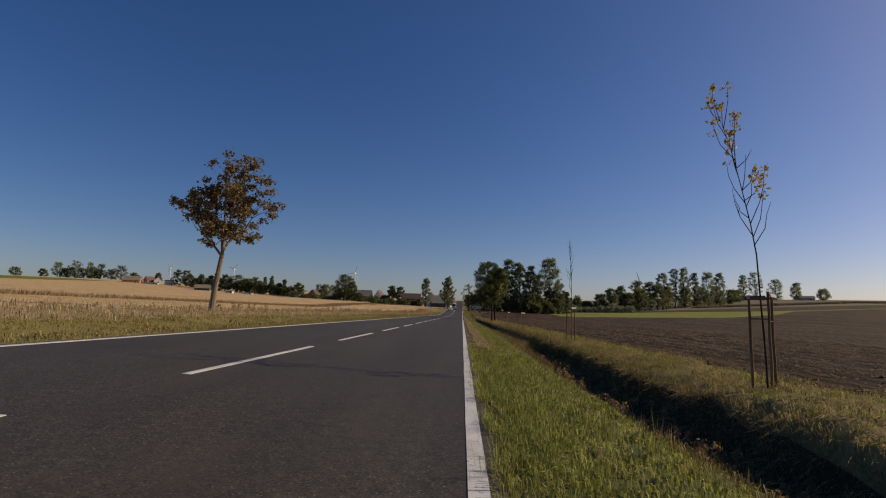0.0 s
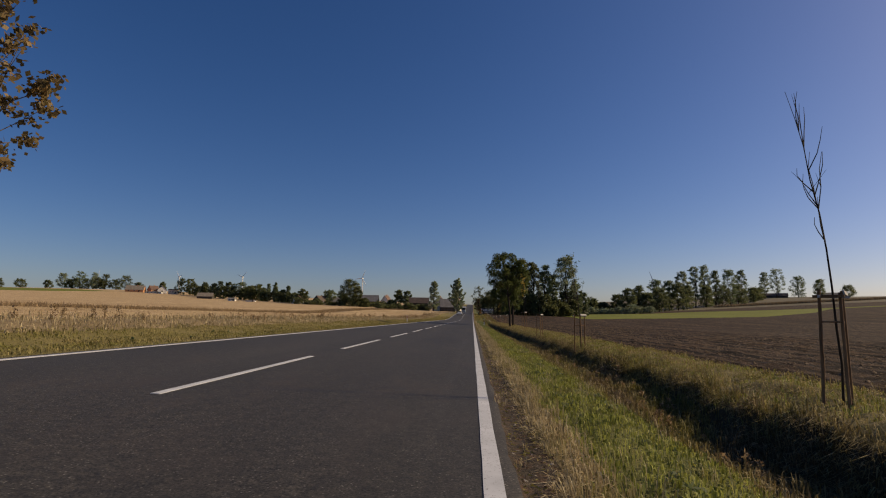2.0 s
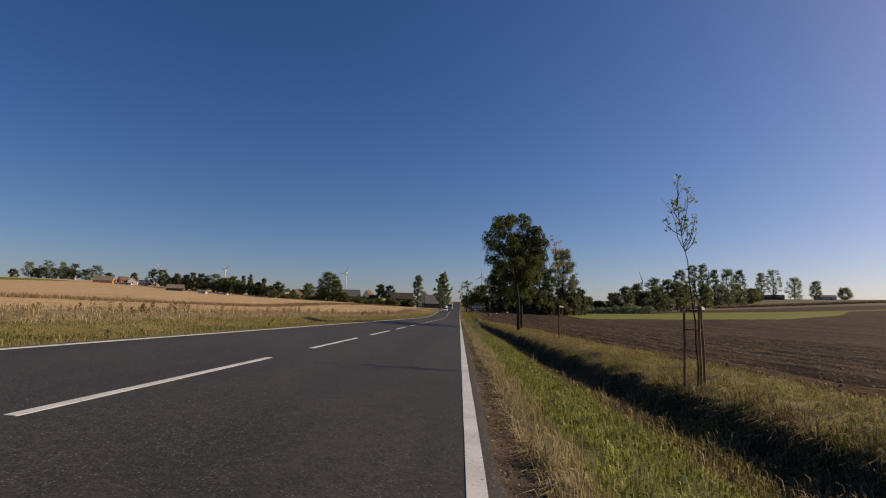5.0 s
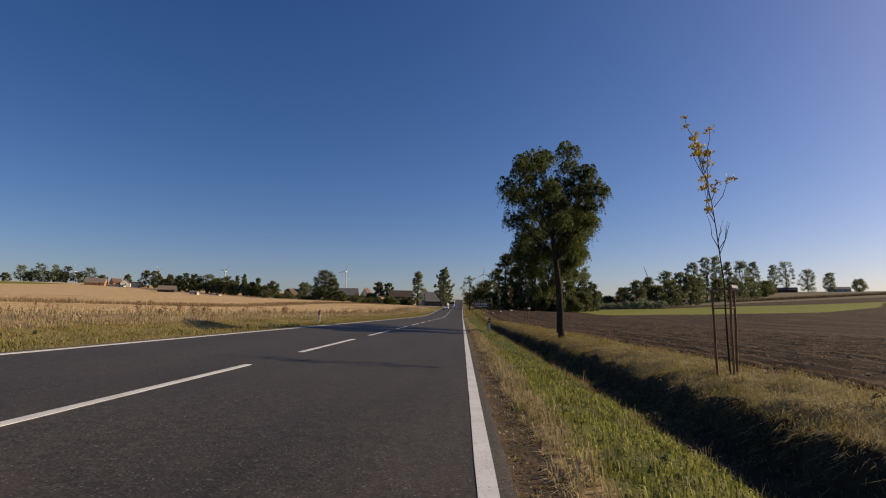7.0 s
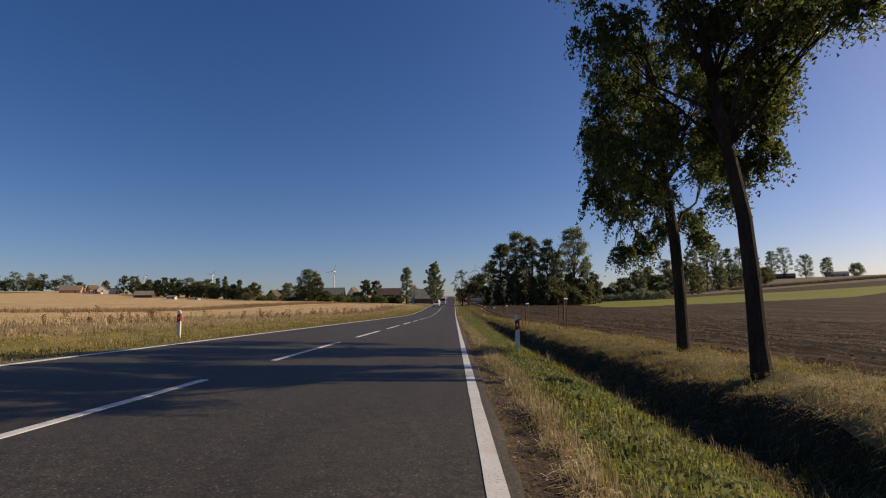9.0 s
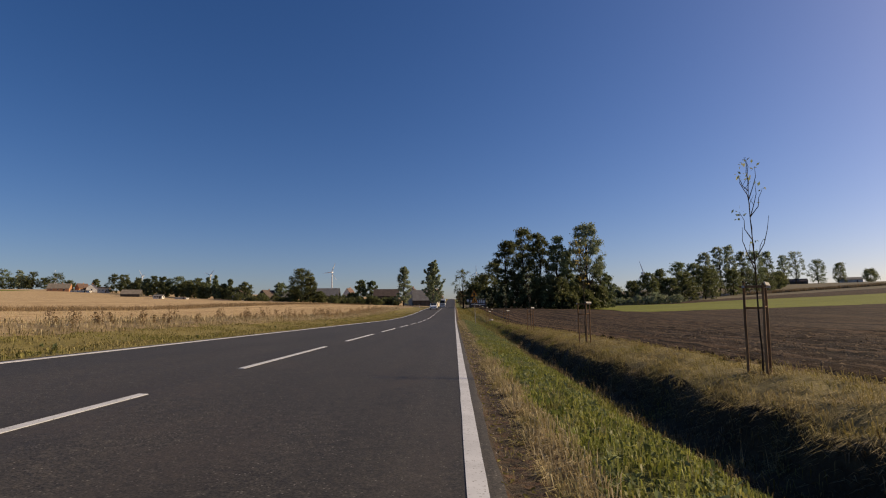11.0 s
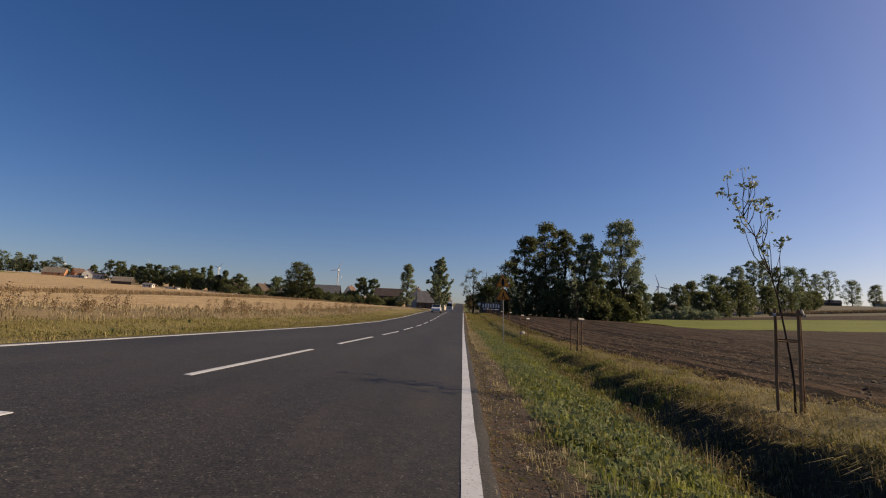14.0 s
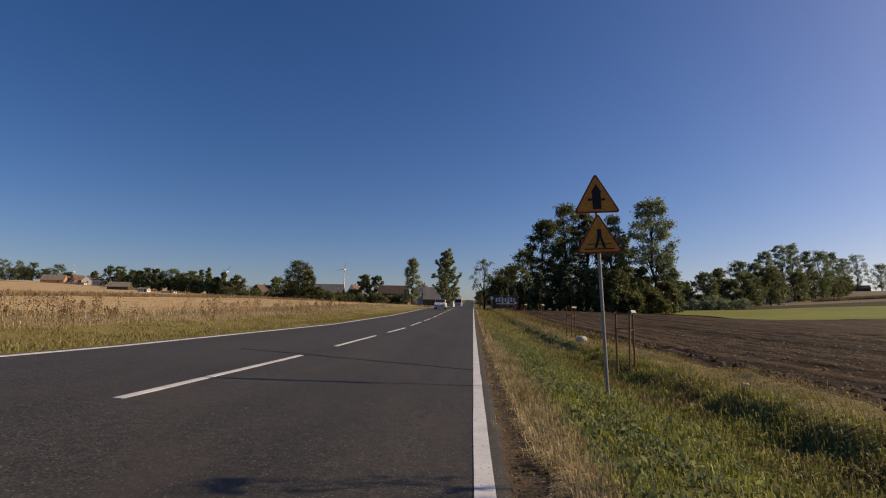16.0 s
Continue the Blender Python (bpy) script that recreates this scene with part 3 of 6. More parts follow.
tussocks("green_grass", 2400, 0.74, 2.42, 144, YE, 12, 0.055, 0.045, 0.115, 0.0135, VERGE_GREEN, "short green grass on the verge slope", keep=1.0, s=0.8, seed=2.0)
tussocks("fringe_grass", 700, 0.8, 2.2, 1, YE, 14, 0.05, 0.08, 0.2, 0.005, FRINGE, "pale seeding stems among the green verge", keep=0.5, seed=5.0, spread=0.5)
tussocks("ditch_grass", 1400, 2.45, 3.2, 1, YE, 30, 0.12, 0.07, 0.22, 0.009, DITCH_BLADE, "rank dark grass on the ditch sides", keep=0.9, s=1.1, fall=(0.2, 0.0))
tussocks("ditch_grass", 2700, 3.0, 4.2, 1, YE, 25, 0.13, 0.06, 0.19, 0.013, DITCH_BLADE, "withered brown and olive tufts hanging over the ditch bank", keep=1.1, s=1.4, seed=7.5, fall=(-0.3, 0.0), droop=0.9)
tussocks("bank_grass", 4600, 4.05, 6.65, 1, YE, 30, 0.12, 0.08, 0.22, 0.011, BANK_BLADE, "combed dry and olive tussocks on the field bank", keep=1.0, s=0.7, seed=3.3, fall=(-0.8, -0.45), droop=0.8)
tussocks("bank_grass", 1500, 3.95, 4.45, 1, 150, 30, 0.10, 0.10, 0.27, 0.009, BANK_BLADE, "shaggy dry tussocks hanging over the ditch lip", keep=1.2, s=1.3, seed=4.3, fall=(-0.9, -0.25), droop=1.3)
tussocks("bank_grass", 2600, 4.0, 6.65, 1, 66, 14, 0.10, 0.05, 0.13, 0.015, SWALE, "green patches on the field bank", keep=0.55, s=0.45, seed=9.1, droop=0.7)
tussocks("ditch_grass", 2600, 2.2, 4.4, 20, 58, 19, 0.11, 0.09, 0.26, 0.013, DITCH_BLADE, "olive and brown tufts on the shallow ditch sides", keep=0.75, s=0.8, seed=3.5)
for ya, yb, many in ((62, 66, 50), (82, 94, 150), (104, 108, 40), (113, 142, 330)):
    tussocks("verge_weeds", many, 0.85, 1.85, ya, yb, 16, 0.08, 0.06, 0.13, 0.026, BROAD, "broad-leaved green weeds among the verge grass", keep=0.6, s=1.1, seed=6.6, droop=0.8)
tussocks("green_grass", 3200, 1.9, 4.5, 139, YE, 15, 0.11, 0.06, 0.16, 0.014, SWALE, "lush green grass in the shallow swale", keep=0.9, s=0.7, seed=1.4)
grass_band("ditch_grass", 1500, 2.3, 3.9, 0.2, 0.5, 0.007, GRASS_DRY, "pale dry stems standing in the ditch", keep=0.3, clump=0.05, bend=0.7, y1=150)
grass_band("bank_grass", 9000, 0.45, 7.0, 0.08, 0.22, 0.03, GRASS_OLIVE, "olive verge grass ahead", y0=YE, y1=215, keep=0.8)
grass_band("bank_grass", 16000, 0.6, 7.0, 0.12, 0.3, 0.04, GRASS_OLIVE, "distant olive verge grass", y0=205, y1=300, keep=0.7)

# left-hand verge and the rough strip before the stubble
FAR_BLADE = grassy("far_verge_blades", ((0.24, 0.20, 0.08), (0.31, 0.255, 0.105), (0.38, 0.31, 0.14)), ((0.16, 0.155, 0.04), (0.20, 0.19, 0.05), (0.25, 0.23, 0.07)), 0.45, 0.40, 0.60)
grass_band("verge_grass", 60000, -12.9, -7.5, 0.02, 0.06, 0.022, FAR_BLADE, "short olive grass on the far verge", y0=5, y1=215, keep=0.8, s=0.5)
tussocks("verge_grass", 5200, -13.2, -7.9, 8, 200, 12, 0.20, 0.06, 0.16, 0.030, FAR_BLADE, "uneven yellowing tussocks on the far verge", keep=0.7, s=0.4, seed=6.0, fall=(-0.5, -0.3), droop=0.9)
tussocks("rough_grass", 3600, -17.5, -12.2, 12, 230, 12, 0.22, 0.12, 0.34, 0.025, grassy("rough_blades", STRAW, UMBER, 0.4, 0.22, 0.48), "tall pale dry grass along the stubble field", keep=0.75, s=0.4, seed=2.9)
grass_band("rough_grass", 32000, -54, -46, 0.2, 0.6, 0.06, WEED_BROWN, "band of tall dry grass across the stubble field", y0=15, y1=420, keep=0.7, s=0.2, clump=0.5)
grass_band("rough_grass", 22000, -54, -46, 0.3, 0.8, 0.06, WEED_BROWN, "brown weeds in the grass band", y0=15, y1=420, keep=0.5, s=0.2, clump=0.5)
grass_band("stubble_straw", 60000, -46, -17, 0.05, 0.14, 0.02, GRASS_DRY, "short cut straw stubble on the field", y0=12, y1=260, keep=0.8, s=0.3)

CORN = leafy("dry_maize", (0.17, 0.13, 0.075), (0.26, 0.20, 0.12), (0.34, 0.27, 0.17), 0.25, 0.8)
cx = G.uniform(200, 440, 9000)
blades("maize_strip", G, cx, 468 + (cx - 200) * 0.12 + G.uniform(0, 9, 9000), G.uniform(1.6, 2.4, 9000), np.full(9000, 0.5), CORN, "strip of tall dry maize on the far field", 0.3, "maize", plain=True)


def weeds(name, n, x0, x1, y0, y1, h0, h1, mat, label, keep=0.5, s=0.3, seed=1.0, leaves=46, leaf=0.05, wide=0.13):
    """Branching dead stalks with tufts of seed heads."""
    x, y = scatter(G, n, x0, x1, y0, y1, s=s, seed=seed, keep=keep)
    n = len(x)
    z = heights(x, y)
    h = G.uniform(h0, h1, n)
    lx, ly = G.normal(0, 0.12, n) * h, G.normal(0, 0.12, n) * h
    k = G.random((n, leaves)) ** 0.7
    side = G.normal(0, wide, (n, leaves, 2)) * h[:, None, None] * (0.4 + 0.6 * np.sin(np.pi * k))[:, :, None]
    p = np.stack([x[:, None] + lx[:, None] * k + side[..., 0], y[:, None] + ly[:, None] * k + side[..., 1], z[:, None] + h[:, None] * k], -1).reshape(-1, 3)
    m = len(p)
    u = G.normal(0, 1, (m, 3)) + np.array([0, 0, 0.6])
    u /= np.linalg.norm(u, axis=1)[:, None]
    w = np.cross(u, G.normal(0, 1, (m, 3)))
    w /= np.linalg.norm(w, axis=1)[:, None]
    sz = (leaf * G.uniform(0.5, 1.4, m))[:, None]
    v = np.stack([p - u * sz, p + w * sz * 0.45, p + u * sz, p - w * sz * 0.45], 1).reshape(-1, 3)
    f = np.arange(4 * m).reshape(-1, 4)
    st = np.stack([np.stack([x - 0.008, y, z - 0.03], 1), np.stack([x + 0.008, y, z - 0.03], 1), np.stack([x + lx + 0.003, y + ly, z + h], 1), np.stack([x + lx - 0.003, y + ly, z + h], 1)], 1).reshape(-1, 3)
    f2 = np.arange(4 * n).reshape(-1, 4) + len(v)
    return tagged(np_mesh(name, np.concatenate([v, st]), np.concatenate([f, f2]), mat), label, "weeds", kind="stuff")


# single tall plants and clusters along the stubble, each with many small seed heads
weeds("dead_weeds", 240, -17.2, -13.4, 16, 300, 0.2, 0.55, WEED_BROWN, "withered brown weeds standing along the field edge", keep=0.4, seed=2.2, leaves=70, leaf=0.028, wide=0.09)
for cx, cy, n_w, top in ((-15.6, 38, 7, 1.0), (-14.8, 57, 6, 1.1), (-16.2, 74, 9, 1.2), (-15.0, 92, 6, 1.1), (-15.8, 108, 8, 1.2), (-14.6, 124, 9, 1.3), (-15.4, 141, 10, 1.5), (-14.9, 149, 9, 1.6), (-14.3, 163, 12, 1.6), (-16.6, 168, 10, 1.5), (-15.2, 179, 12, 1.7), (-14.0, 190, 12, 1.6), (-16.0, 205, 14, 1.6)):
    weeds("dock_weeds", n_w * 2, cx - 1.4, cx + 1.4, cy - 5.0, cy + 5.0, top * 0.2, top * 0.65, WEED_BROWN, "cluster of tall reddish-brown dock weeds beside the stubble", keep=1.2, leaves=80, leaf=0.042, wide=0.15)
weeds("broad_weeds", 2600, 0.85, 1.7, 79, 175, 0.03, 0.12, WEED_GREEN, "leafy green broad weeds on the verge", keep=0.12, s=0.9, leaves=18, leaf=0.03, wide=0.8)
weeds("broad_weeds", 1500, 0.85, 2.6, 124, 170, 0.04, 0.16, WEED_GREEN, "grey-green leafy weeds on the verge", keep=0.35, s=0.7, seed=3.1, leaves=18, leaf=0.03, wide=0.7)
weeds("broad_weeds", 300, 0.9, 2.0, 0, 96, 0.04, 0.11, WEED_GREEN, "low green broad-leaved weeds in the verge", keep=0.4, s=0.6, leaves=26, leaf=0.026, wide=0.7)
weeds("broad_weeds", 36, -12.3, -8.5, 8, 180, 0.06, 0.14, WEED_GREEN, "low green weeds in the far verge", keep=0.4, s=0.5, leaves=26, leaf=0.06)
weeds("ditch_weeds", 170, 2.9, 4.1, 0, 36, 0.10, 0.32, WEED_BROWN, "withered brown weeds filling the ditch", keep=0.6, s=0.7, leaves=44, leaf=0.03, wide=0.2)
weeds("ditch_weeds", 24, 2.3, 3.9, 0, 150, 0.15, 0.4, WEED_BROWN, "dead weed stalks in the ditch", keep=0.4, s=0.7, leaves=40, leaf=0.03)


def clods(name, n, x0, x1, y0, y1, s0, s1, mat, label, category, sink=0.3):
    """Loose lumps, each an uneven cap bedded in the ground."""
    x, y = G.uniform(x0, x1, n), G.uniform(y0, y1, n)
    if x0 > 6:
        x = x + field_edge(y) - 6.5
    z = heights(x, y)
    s = s0 + (s1 - s0) * G.random(n) ** 3
    d = np.array([(1, 0, 0), (0, 1, 0), (-1, 0, 0), (0, -1, 0), (0, 0, 1), (0, 0, -1)], float)
    v = d[None] * (s[:, None, None] * G.uniform(0.6, 1.3, (n, 6, 1))) * np.array([1, 1, 0.7]) + G.normal(0, 0.15, (n, 6, 3)) * s[:, None, None]
    v += np.stack([x, y, z + s * (0.2 - sink)], 1)[:, None]
    v[:, 5] = v[:, :4].mean(1)
    t = np.array([(0, 1, 4), (1, 2, 4), (2, 3, 4), (3, 0, 4)])
    f = (np.arange(n)[:, None, None] * 6 + t[None]).reshape(-1, 3)
    return tagged(np_mesh(name, v.reshape(-1, 3), f, mat), label, category, kind="stuff")


CLOD = two_scale("dry_clod", (0.085, 0.060, 0.038), (0.18, 0.132, 0.088), 6, 40, 0.97, 0.6, 0.004)
clods("soil_clods", 34000, 6.8, 24, 0, 180, 0.016, 0.08, CLOD, "crumbled brown clods on the ploughed field", "soil", 0.1)
clods("soil_clods", 2600, 6.55, 7.5, 0, 190, 0.03, 0.13, SOIL, "row of large clods turned up at the field edge", "soil")
PEBBLE = two_scale("pebble", (0.16, 0.14, 0.12), (0.34, 0.31, 0.28), 9, 40, 0.85, 0.5, 0.003)
DIRT_LUMP = two_scale("dirt_lump", (0.05, 0.035, 0.024), (0.12, 0.08, 0.055), 9, 40, 0.95, 0.5, 0.003)
clods("dirt_crumbs", 15000, 0.18, 0.62, 0, 185, 0.004, 0.02, DIRT_LUMP, "brown crumbs of earth and litter on the shoulder", "soil", 0.1)
clods("pebbles", 6000, 0.17, 0.6, 0, 185, 0.004, 0.022, PEBBLE, "grey gravel scattered on the shoulder", "gravel")
clods("field_stones", 160, 7.0, 40, 5, 190, 0.02, 0.07, PEBBLE, "pale stones lying on the ploughed soil", "stones", 0.1)


# ---- trees ----
def leaf_quads(rng, p, size, aspect=0.5, hang=0.0):
    n = len(p)
    u = rng.normal(0, 1, (n, 3)) + np.array([0, 0, -hang])
    u /= np.linalg.norm(u, axis=1)[:, None]
    w = np.cross(u, rng.normal(0, 1, (n, 3)))
    w /= np.linalg.norm(w, axis=1)[:, None] + 1e-9
    s = (size * rng.uniform(0.6, 1.35, n))[:, None]
    u, w = u * s, w * s * aspect
    v = np.stack([p - u, p + w, p + u, p - w], 1).reshape(-1, 3)
    return v, np.arange(4 * n).reshape(-1, 4)


def leaf_tris(rng, p, size, aspect=0.5, hang=0.0):
    n = len(p)
    u = rng.normal(0, 1, (n, 3)) + np.array([0, 0, -hang])
    u /= np.linalg.norm(u, axis=1)[:, None]
    w = np.cross(u, rng.normal(0, 1, (n, 3)))
    w /= np.linalg.norm(w, axis=1)[:, None] + 1e-9
    s = (size * rng.uniform(0.6, 1.35, n))[:, None]
    v = np.stack([p - u * s, p + (u * 0.6 + w * aspect * 1.15) * s, p + (u * 0.6 - w * aspect * 1.15) * s], 1).reshape(-1, 3)
    return v, np.arange(3 * n).reshape(-1, 3)


def cloud(rng, centres, spread, count, flat=0.75):
    """Places gathered in clumps round the given centres, with smaller knots inside each."""
    c = np.array([tuple(p) for p in centres])
    knots = 5
    ko = rng.normal(0, 1, (len(c), knots, 3))
    ko /= np.linalg.norm(ko, axis=2)[:, :, None]
    ko *= spread * 0.75 * rng.random((len(c), knots, 1)) ** 0.4
    pick, kp = rng.integers(0, len(c), count), rng.integers(0, knots, count)
    off = rng.normal(0, 0.28, (count, 3)) * spread + ko[pick, kp]
    off[:, 2] *= flat
    return c[pick] + off


LEAF_DARK = leafy("leaves_dark", (0.068, 0.085, 0.034), (0.122, 0.140, 0.056), (0.20, 0.212, 0.088), 0.48)
LEAF_GREEN = leafy("leaves_green", (0.085, 0.115, 0.055), (0.14, 0.175, 0.085), (0.22, 0.25, 0.13), 0.42)
LEAF_PALE = leafy("leaves_pale", (0.15, 0.19, 0.11), (0.23, 0.27, 0.165), (0.33, 0.36, 0.23), 0.42)
LEAF_AUTUMN = leafy("leaves_autumn", (0.08, 0.068, 0.032), (0.16, 0.12, 0.052), (0.27, 0.185, 0.085), 0.4)
LEAF_YELLOW = leafy("leaves_yellow", (0.30, 0.22, 0.03), (0.48, 0.35, 0.05), (0.55, 0.42, 0.10), 0.35)
LEAF_LOCUST = leafy("leaves_locust", (0.056, 0.08, 0.026), (0.115, 0.145, 0.042), (0.22, 0.25, 0.07), 0.55)
LEAF_GROVE = leafy("leaves_grove", (0.056, 0.068, 0.026), (0.112, 0.128, 0.048), (0.20, 0.208, 0.08), 0.48)
KINDS = {"D": LEAF_DARK, "G": LEAF_GREEN, "P": LEAF_PALE}


def place_on(x, y, dz=0.0):
    return (x, y, ground_z(x, y) + dz)


def tree(place, height, width, mat, label, seed, clear=0.10, clumps=34, leaves=1500, leaf=0.4, cone=0.0, bark=BARK, spread=0.17, trunk_r=0.0, group="", name="tree", up=0.0):
    """A tapered trunk with limbs, and a ragged crown of leaf clumps with gaps."""
    r0 = random.Random(seed)
    rng = np.random.default_rng(seed)
    root = thing(name, place, label, "tree", group)
    tr = trunk_r or 0.12 + height * 0.012
    verts, faces = [], []
    top = Vector((r0.uniform(-0.04, 0.04) * height, r0.uniform(-0.04, 0.04) * height, height * 0.9))
    pts = limb(r0, Vector((0, 0, 0)), top, 7, 0.022)
    pts[0] = pts[0] - Vector((0, 0, 0.4))
    tube(verts, faces, pts, [tr * (1.3 if i == 0 else 1) * (1 - 0.86 * i / 7) for i in range(8)], 7)
    centres = []
    lop = r0.uniform(0, 6.28)
    for k in range(clumps):
        f = (k + 0.5) / clumps
        rel = f ** 0.85
        zz = clear + (1 - clear) * rel
        rad = (1 - rel) ** 0.7 * cone + math.sin(math.pi * min(1, 0.16 + 0.80 * rel)) ** 0.6 * (1 - cone)
        a = k * 2.39996 + r0.uniform(-0.6, 0.6)
        q = rad * (0.35 + 0.7 * math.sqrt(r0.random())) * (0.85 + 0.25 * math.sin(a * 2 + lop))
        p = Vector((math.cos(a) * q * width / 2, math.sin(a) * q * width / 2, min(0.96, zz + r0.uniform(-0.04, 0.05)) * height * (1 - 0.06 * q)))
        centres.append(p)
        j = min(6, max(1, int((zz - 0.14 - up - 0.1 * r0.random()) * 7)))
        start = pts[j]
        if (p - start).length > 0.3:
            rr = max(0.015, tr * 0.33 * (1 - 0.6 * zz))
            tube(verts, faces, limb(r0, start, p, 3, 0.09), [rr, rr * 0.7, rr * 0.45, rr * 0.2], 4)
    raw("trunk", verts, faces, bark, root)
    v, f = leaf_tris(rng, cloud(rng, centres, width * spread + 0.25, leaves), leaf)
    np_mesh("crown", v, f, mat, root)
    return root


def maple(place, seed):
    """A young forked maple with a loose crown of browning leaves."""
    r0, rng = random.Random(seed), np.random.default_rng(seed)
    root = thing("maple_tree", place, "young maple with browning autumn leaves on the grass verge", "tree")
    verts, faces = [], []
    stem = [Vector(p) for p in ((-0.1, 0, -0.4), (-0.08, 0, 0.0), (0.0, 0, 1.2), (0.15, 0, 2.4), (0.28, 0, 3.3))]
    tube(verts, faces, stem, [0.24, 0.19, 0.155, 0.135, 0.13], 9)
    ends = []
    forks = [((0.28, 0, 3.2), (-0.5, 0.5, 6.2)), ((0.28, 0, 3.2), (0.9, -0.3, 6.6)), ((0.3, 0, 3.4), (0.2, 0.2, 7.4)), ((0.3, 0, 3.5), (1.5, 0.9, 5.6)), ((0.25, 0, 3.2), (-1.3, -0.8, 5.4))]
    for a, b in forks:
        a, b = Vector(a), Vector(b)
        pts = limb(r0, a, b, 4, 0.05)
        tube(verts, faces, pts, [0.085, 0.07, 0.055, 0.04, 0.025], 6)
        for k in range(13):
            s = pts[r0.choice((1, 2, 3, 4))]
            ang = r0.uniform(0, 6.28)
            out = r0.uniform(0.5, 2.3)
            e = s + Vector((math.cos(ang) * out, math.sin(ang) * out, r0.uniform(0.2, 1.9)))
            tp = limb(r0, s, e, 3, 0.08)
            tube(verts, faces, tp, [0.025, 0.018, 0.012, 0.006], 4)
            ends += [tp[2], tp[3], tp[3] + Vector((r0.uniform(-0.4, 0.4), r0.uniform(-0.4, 0.4), r0.uniform(-0.3, 0.5)))]
    ends += [Vector((-3.0, 0.2, 6.5)), Vector((-2.6, 0.0, 6.3)), Vector((-2.2, 0.1, 6.1)), Vector((0.2, 0, 9.4)), Vector((0.1, 0.3, 8.8)), Vector((1.2, 0, 9.0)), Vector((-0.8, 0, 8.7)), Vector((2.9, 0, 7.0)), Vector((2.7, 0.4, 7.6))]
    for e in ends[-9:]:
        tube(verts, faces, limb(r0, Vector((0.25 + e.x * 0.25, 0, 4.6 + (e.z - 6) * 0.3)), e, 4, 0.05), [0.03, 0.022, 0.016, 0.01, 0.005], 4)
    ends = [e for e in ends if 3.6 < e.z < 9.9 and abs(e.x) < 3.2]
    raw("trunk", verts, faces, PALE_BARK, root)
    v, f = leaf_quads(rng, cloud(rng, ends, 0.40, 9500), 0.085, 0.75)
    np_mesh("crown", v, f, LEAF_AUTUMN, root)
    return root


maple(place_on(-14.4, 30.3), 5)


def locust(place, stem, radii, clumps, seed, leaves, label, low=5.3):
    """A roadside locust: bent dark trunk, spreading limbs, hanging sprays of small leaflets."""
    r0, rng = random.Random(seed), np.random.default_rng(seed)
    root = thing("locust_tree", place, label, "tree", "roadside locusts")
    verts, faces = [], []
    pts = [Vector(p) for p in stem]
    tube(verts, faces, pts, radii, 12)
    sprays = []
    spots = [Vector((x, y + (r0.uniform(-0.8, 0.4) if x > 1.3 and z > 6 else r0.uniform(-1.5 if z > 5.5 else -0.2, 2.0)), z)) for x, y, z, r in clumps]
    for c, (_, _, cz, cr) in zip(spots, clumps):
        if cz < low:
            # low foliage hangs on thin shoots from the nearest clump above
            above = [p for p in spots if p.z > c.z + 0.5] or [pts[-1]]
            start, rr = min(above, key=lambda p: (p - c).length), 0.02
        else:
            j = min(range(1, len(pts)), key=lambda q: (pts[q] - c).length + (4 if pts[q].z > cz - 0.9 else 0))
            start, rr = pts[j], radii[j] * 0.42
        lp = limb(r0, start, c, 4, 0.07)
        tube(verts, faces, lp, [rr, rr * 0.75, rr * 0.5, rr * 0.32, rr * 0.15], 5)
        for k in range(int(46 * cr)):
            d = Vector((r0.gauss(0, 1), r0.gauss(0, 1), r0.gauss(0, 0.8))).normalized() * cr * 0.9 * r0.random() ** 0.45
            e = c + d
            if k % 3 == 0:
                tube(verts, faces, limb(r0, lp[r0.choice((2, 3, 4))], e, 2, 0.1), [0.018, 0.011, 0.004], 3)
            sprays.append(e)
    # each spray is a few arching, hanging leaf stalks with paired leaflets
    e = np.array([tuple(p) for p in sprays])
    strings = 7
    ln = rng.uniform(0.25, 0.85, (len(e), strings))
    ang = rng.uniform(0, 2 * math.pi, (len(e), strings))
    per = max(4, leaves // (len(e) * strings))
    t = rng.random((len(e), strings, per))
    ox = np.cos(ang)[..., None] * t * ln[..., None] * 0.4
    oy = np.sin(ang)[..., None] * t * ln[..., None] * 0.4
    oz = ln[..., None] * (0.2 * t - 1.0 * t ** 2)
    p = e[:, None, None, :] + np.stack([ox, oy, oz], -1) + rng.normal(0, 0.022, ox.shape + (3,))
    raw("trunk", verts, faces, BARK, root)
    v, f = leaf_tris(rng, p.reshape(-1, 3), 0.047, 0.42, 0.9)
    np_mesh("crown", v, f, LEAF_LOCUST, root)
    return root


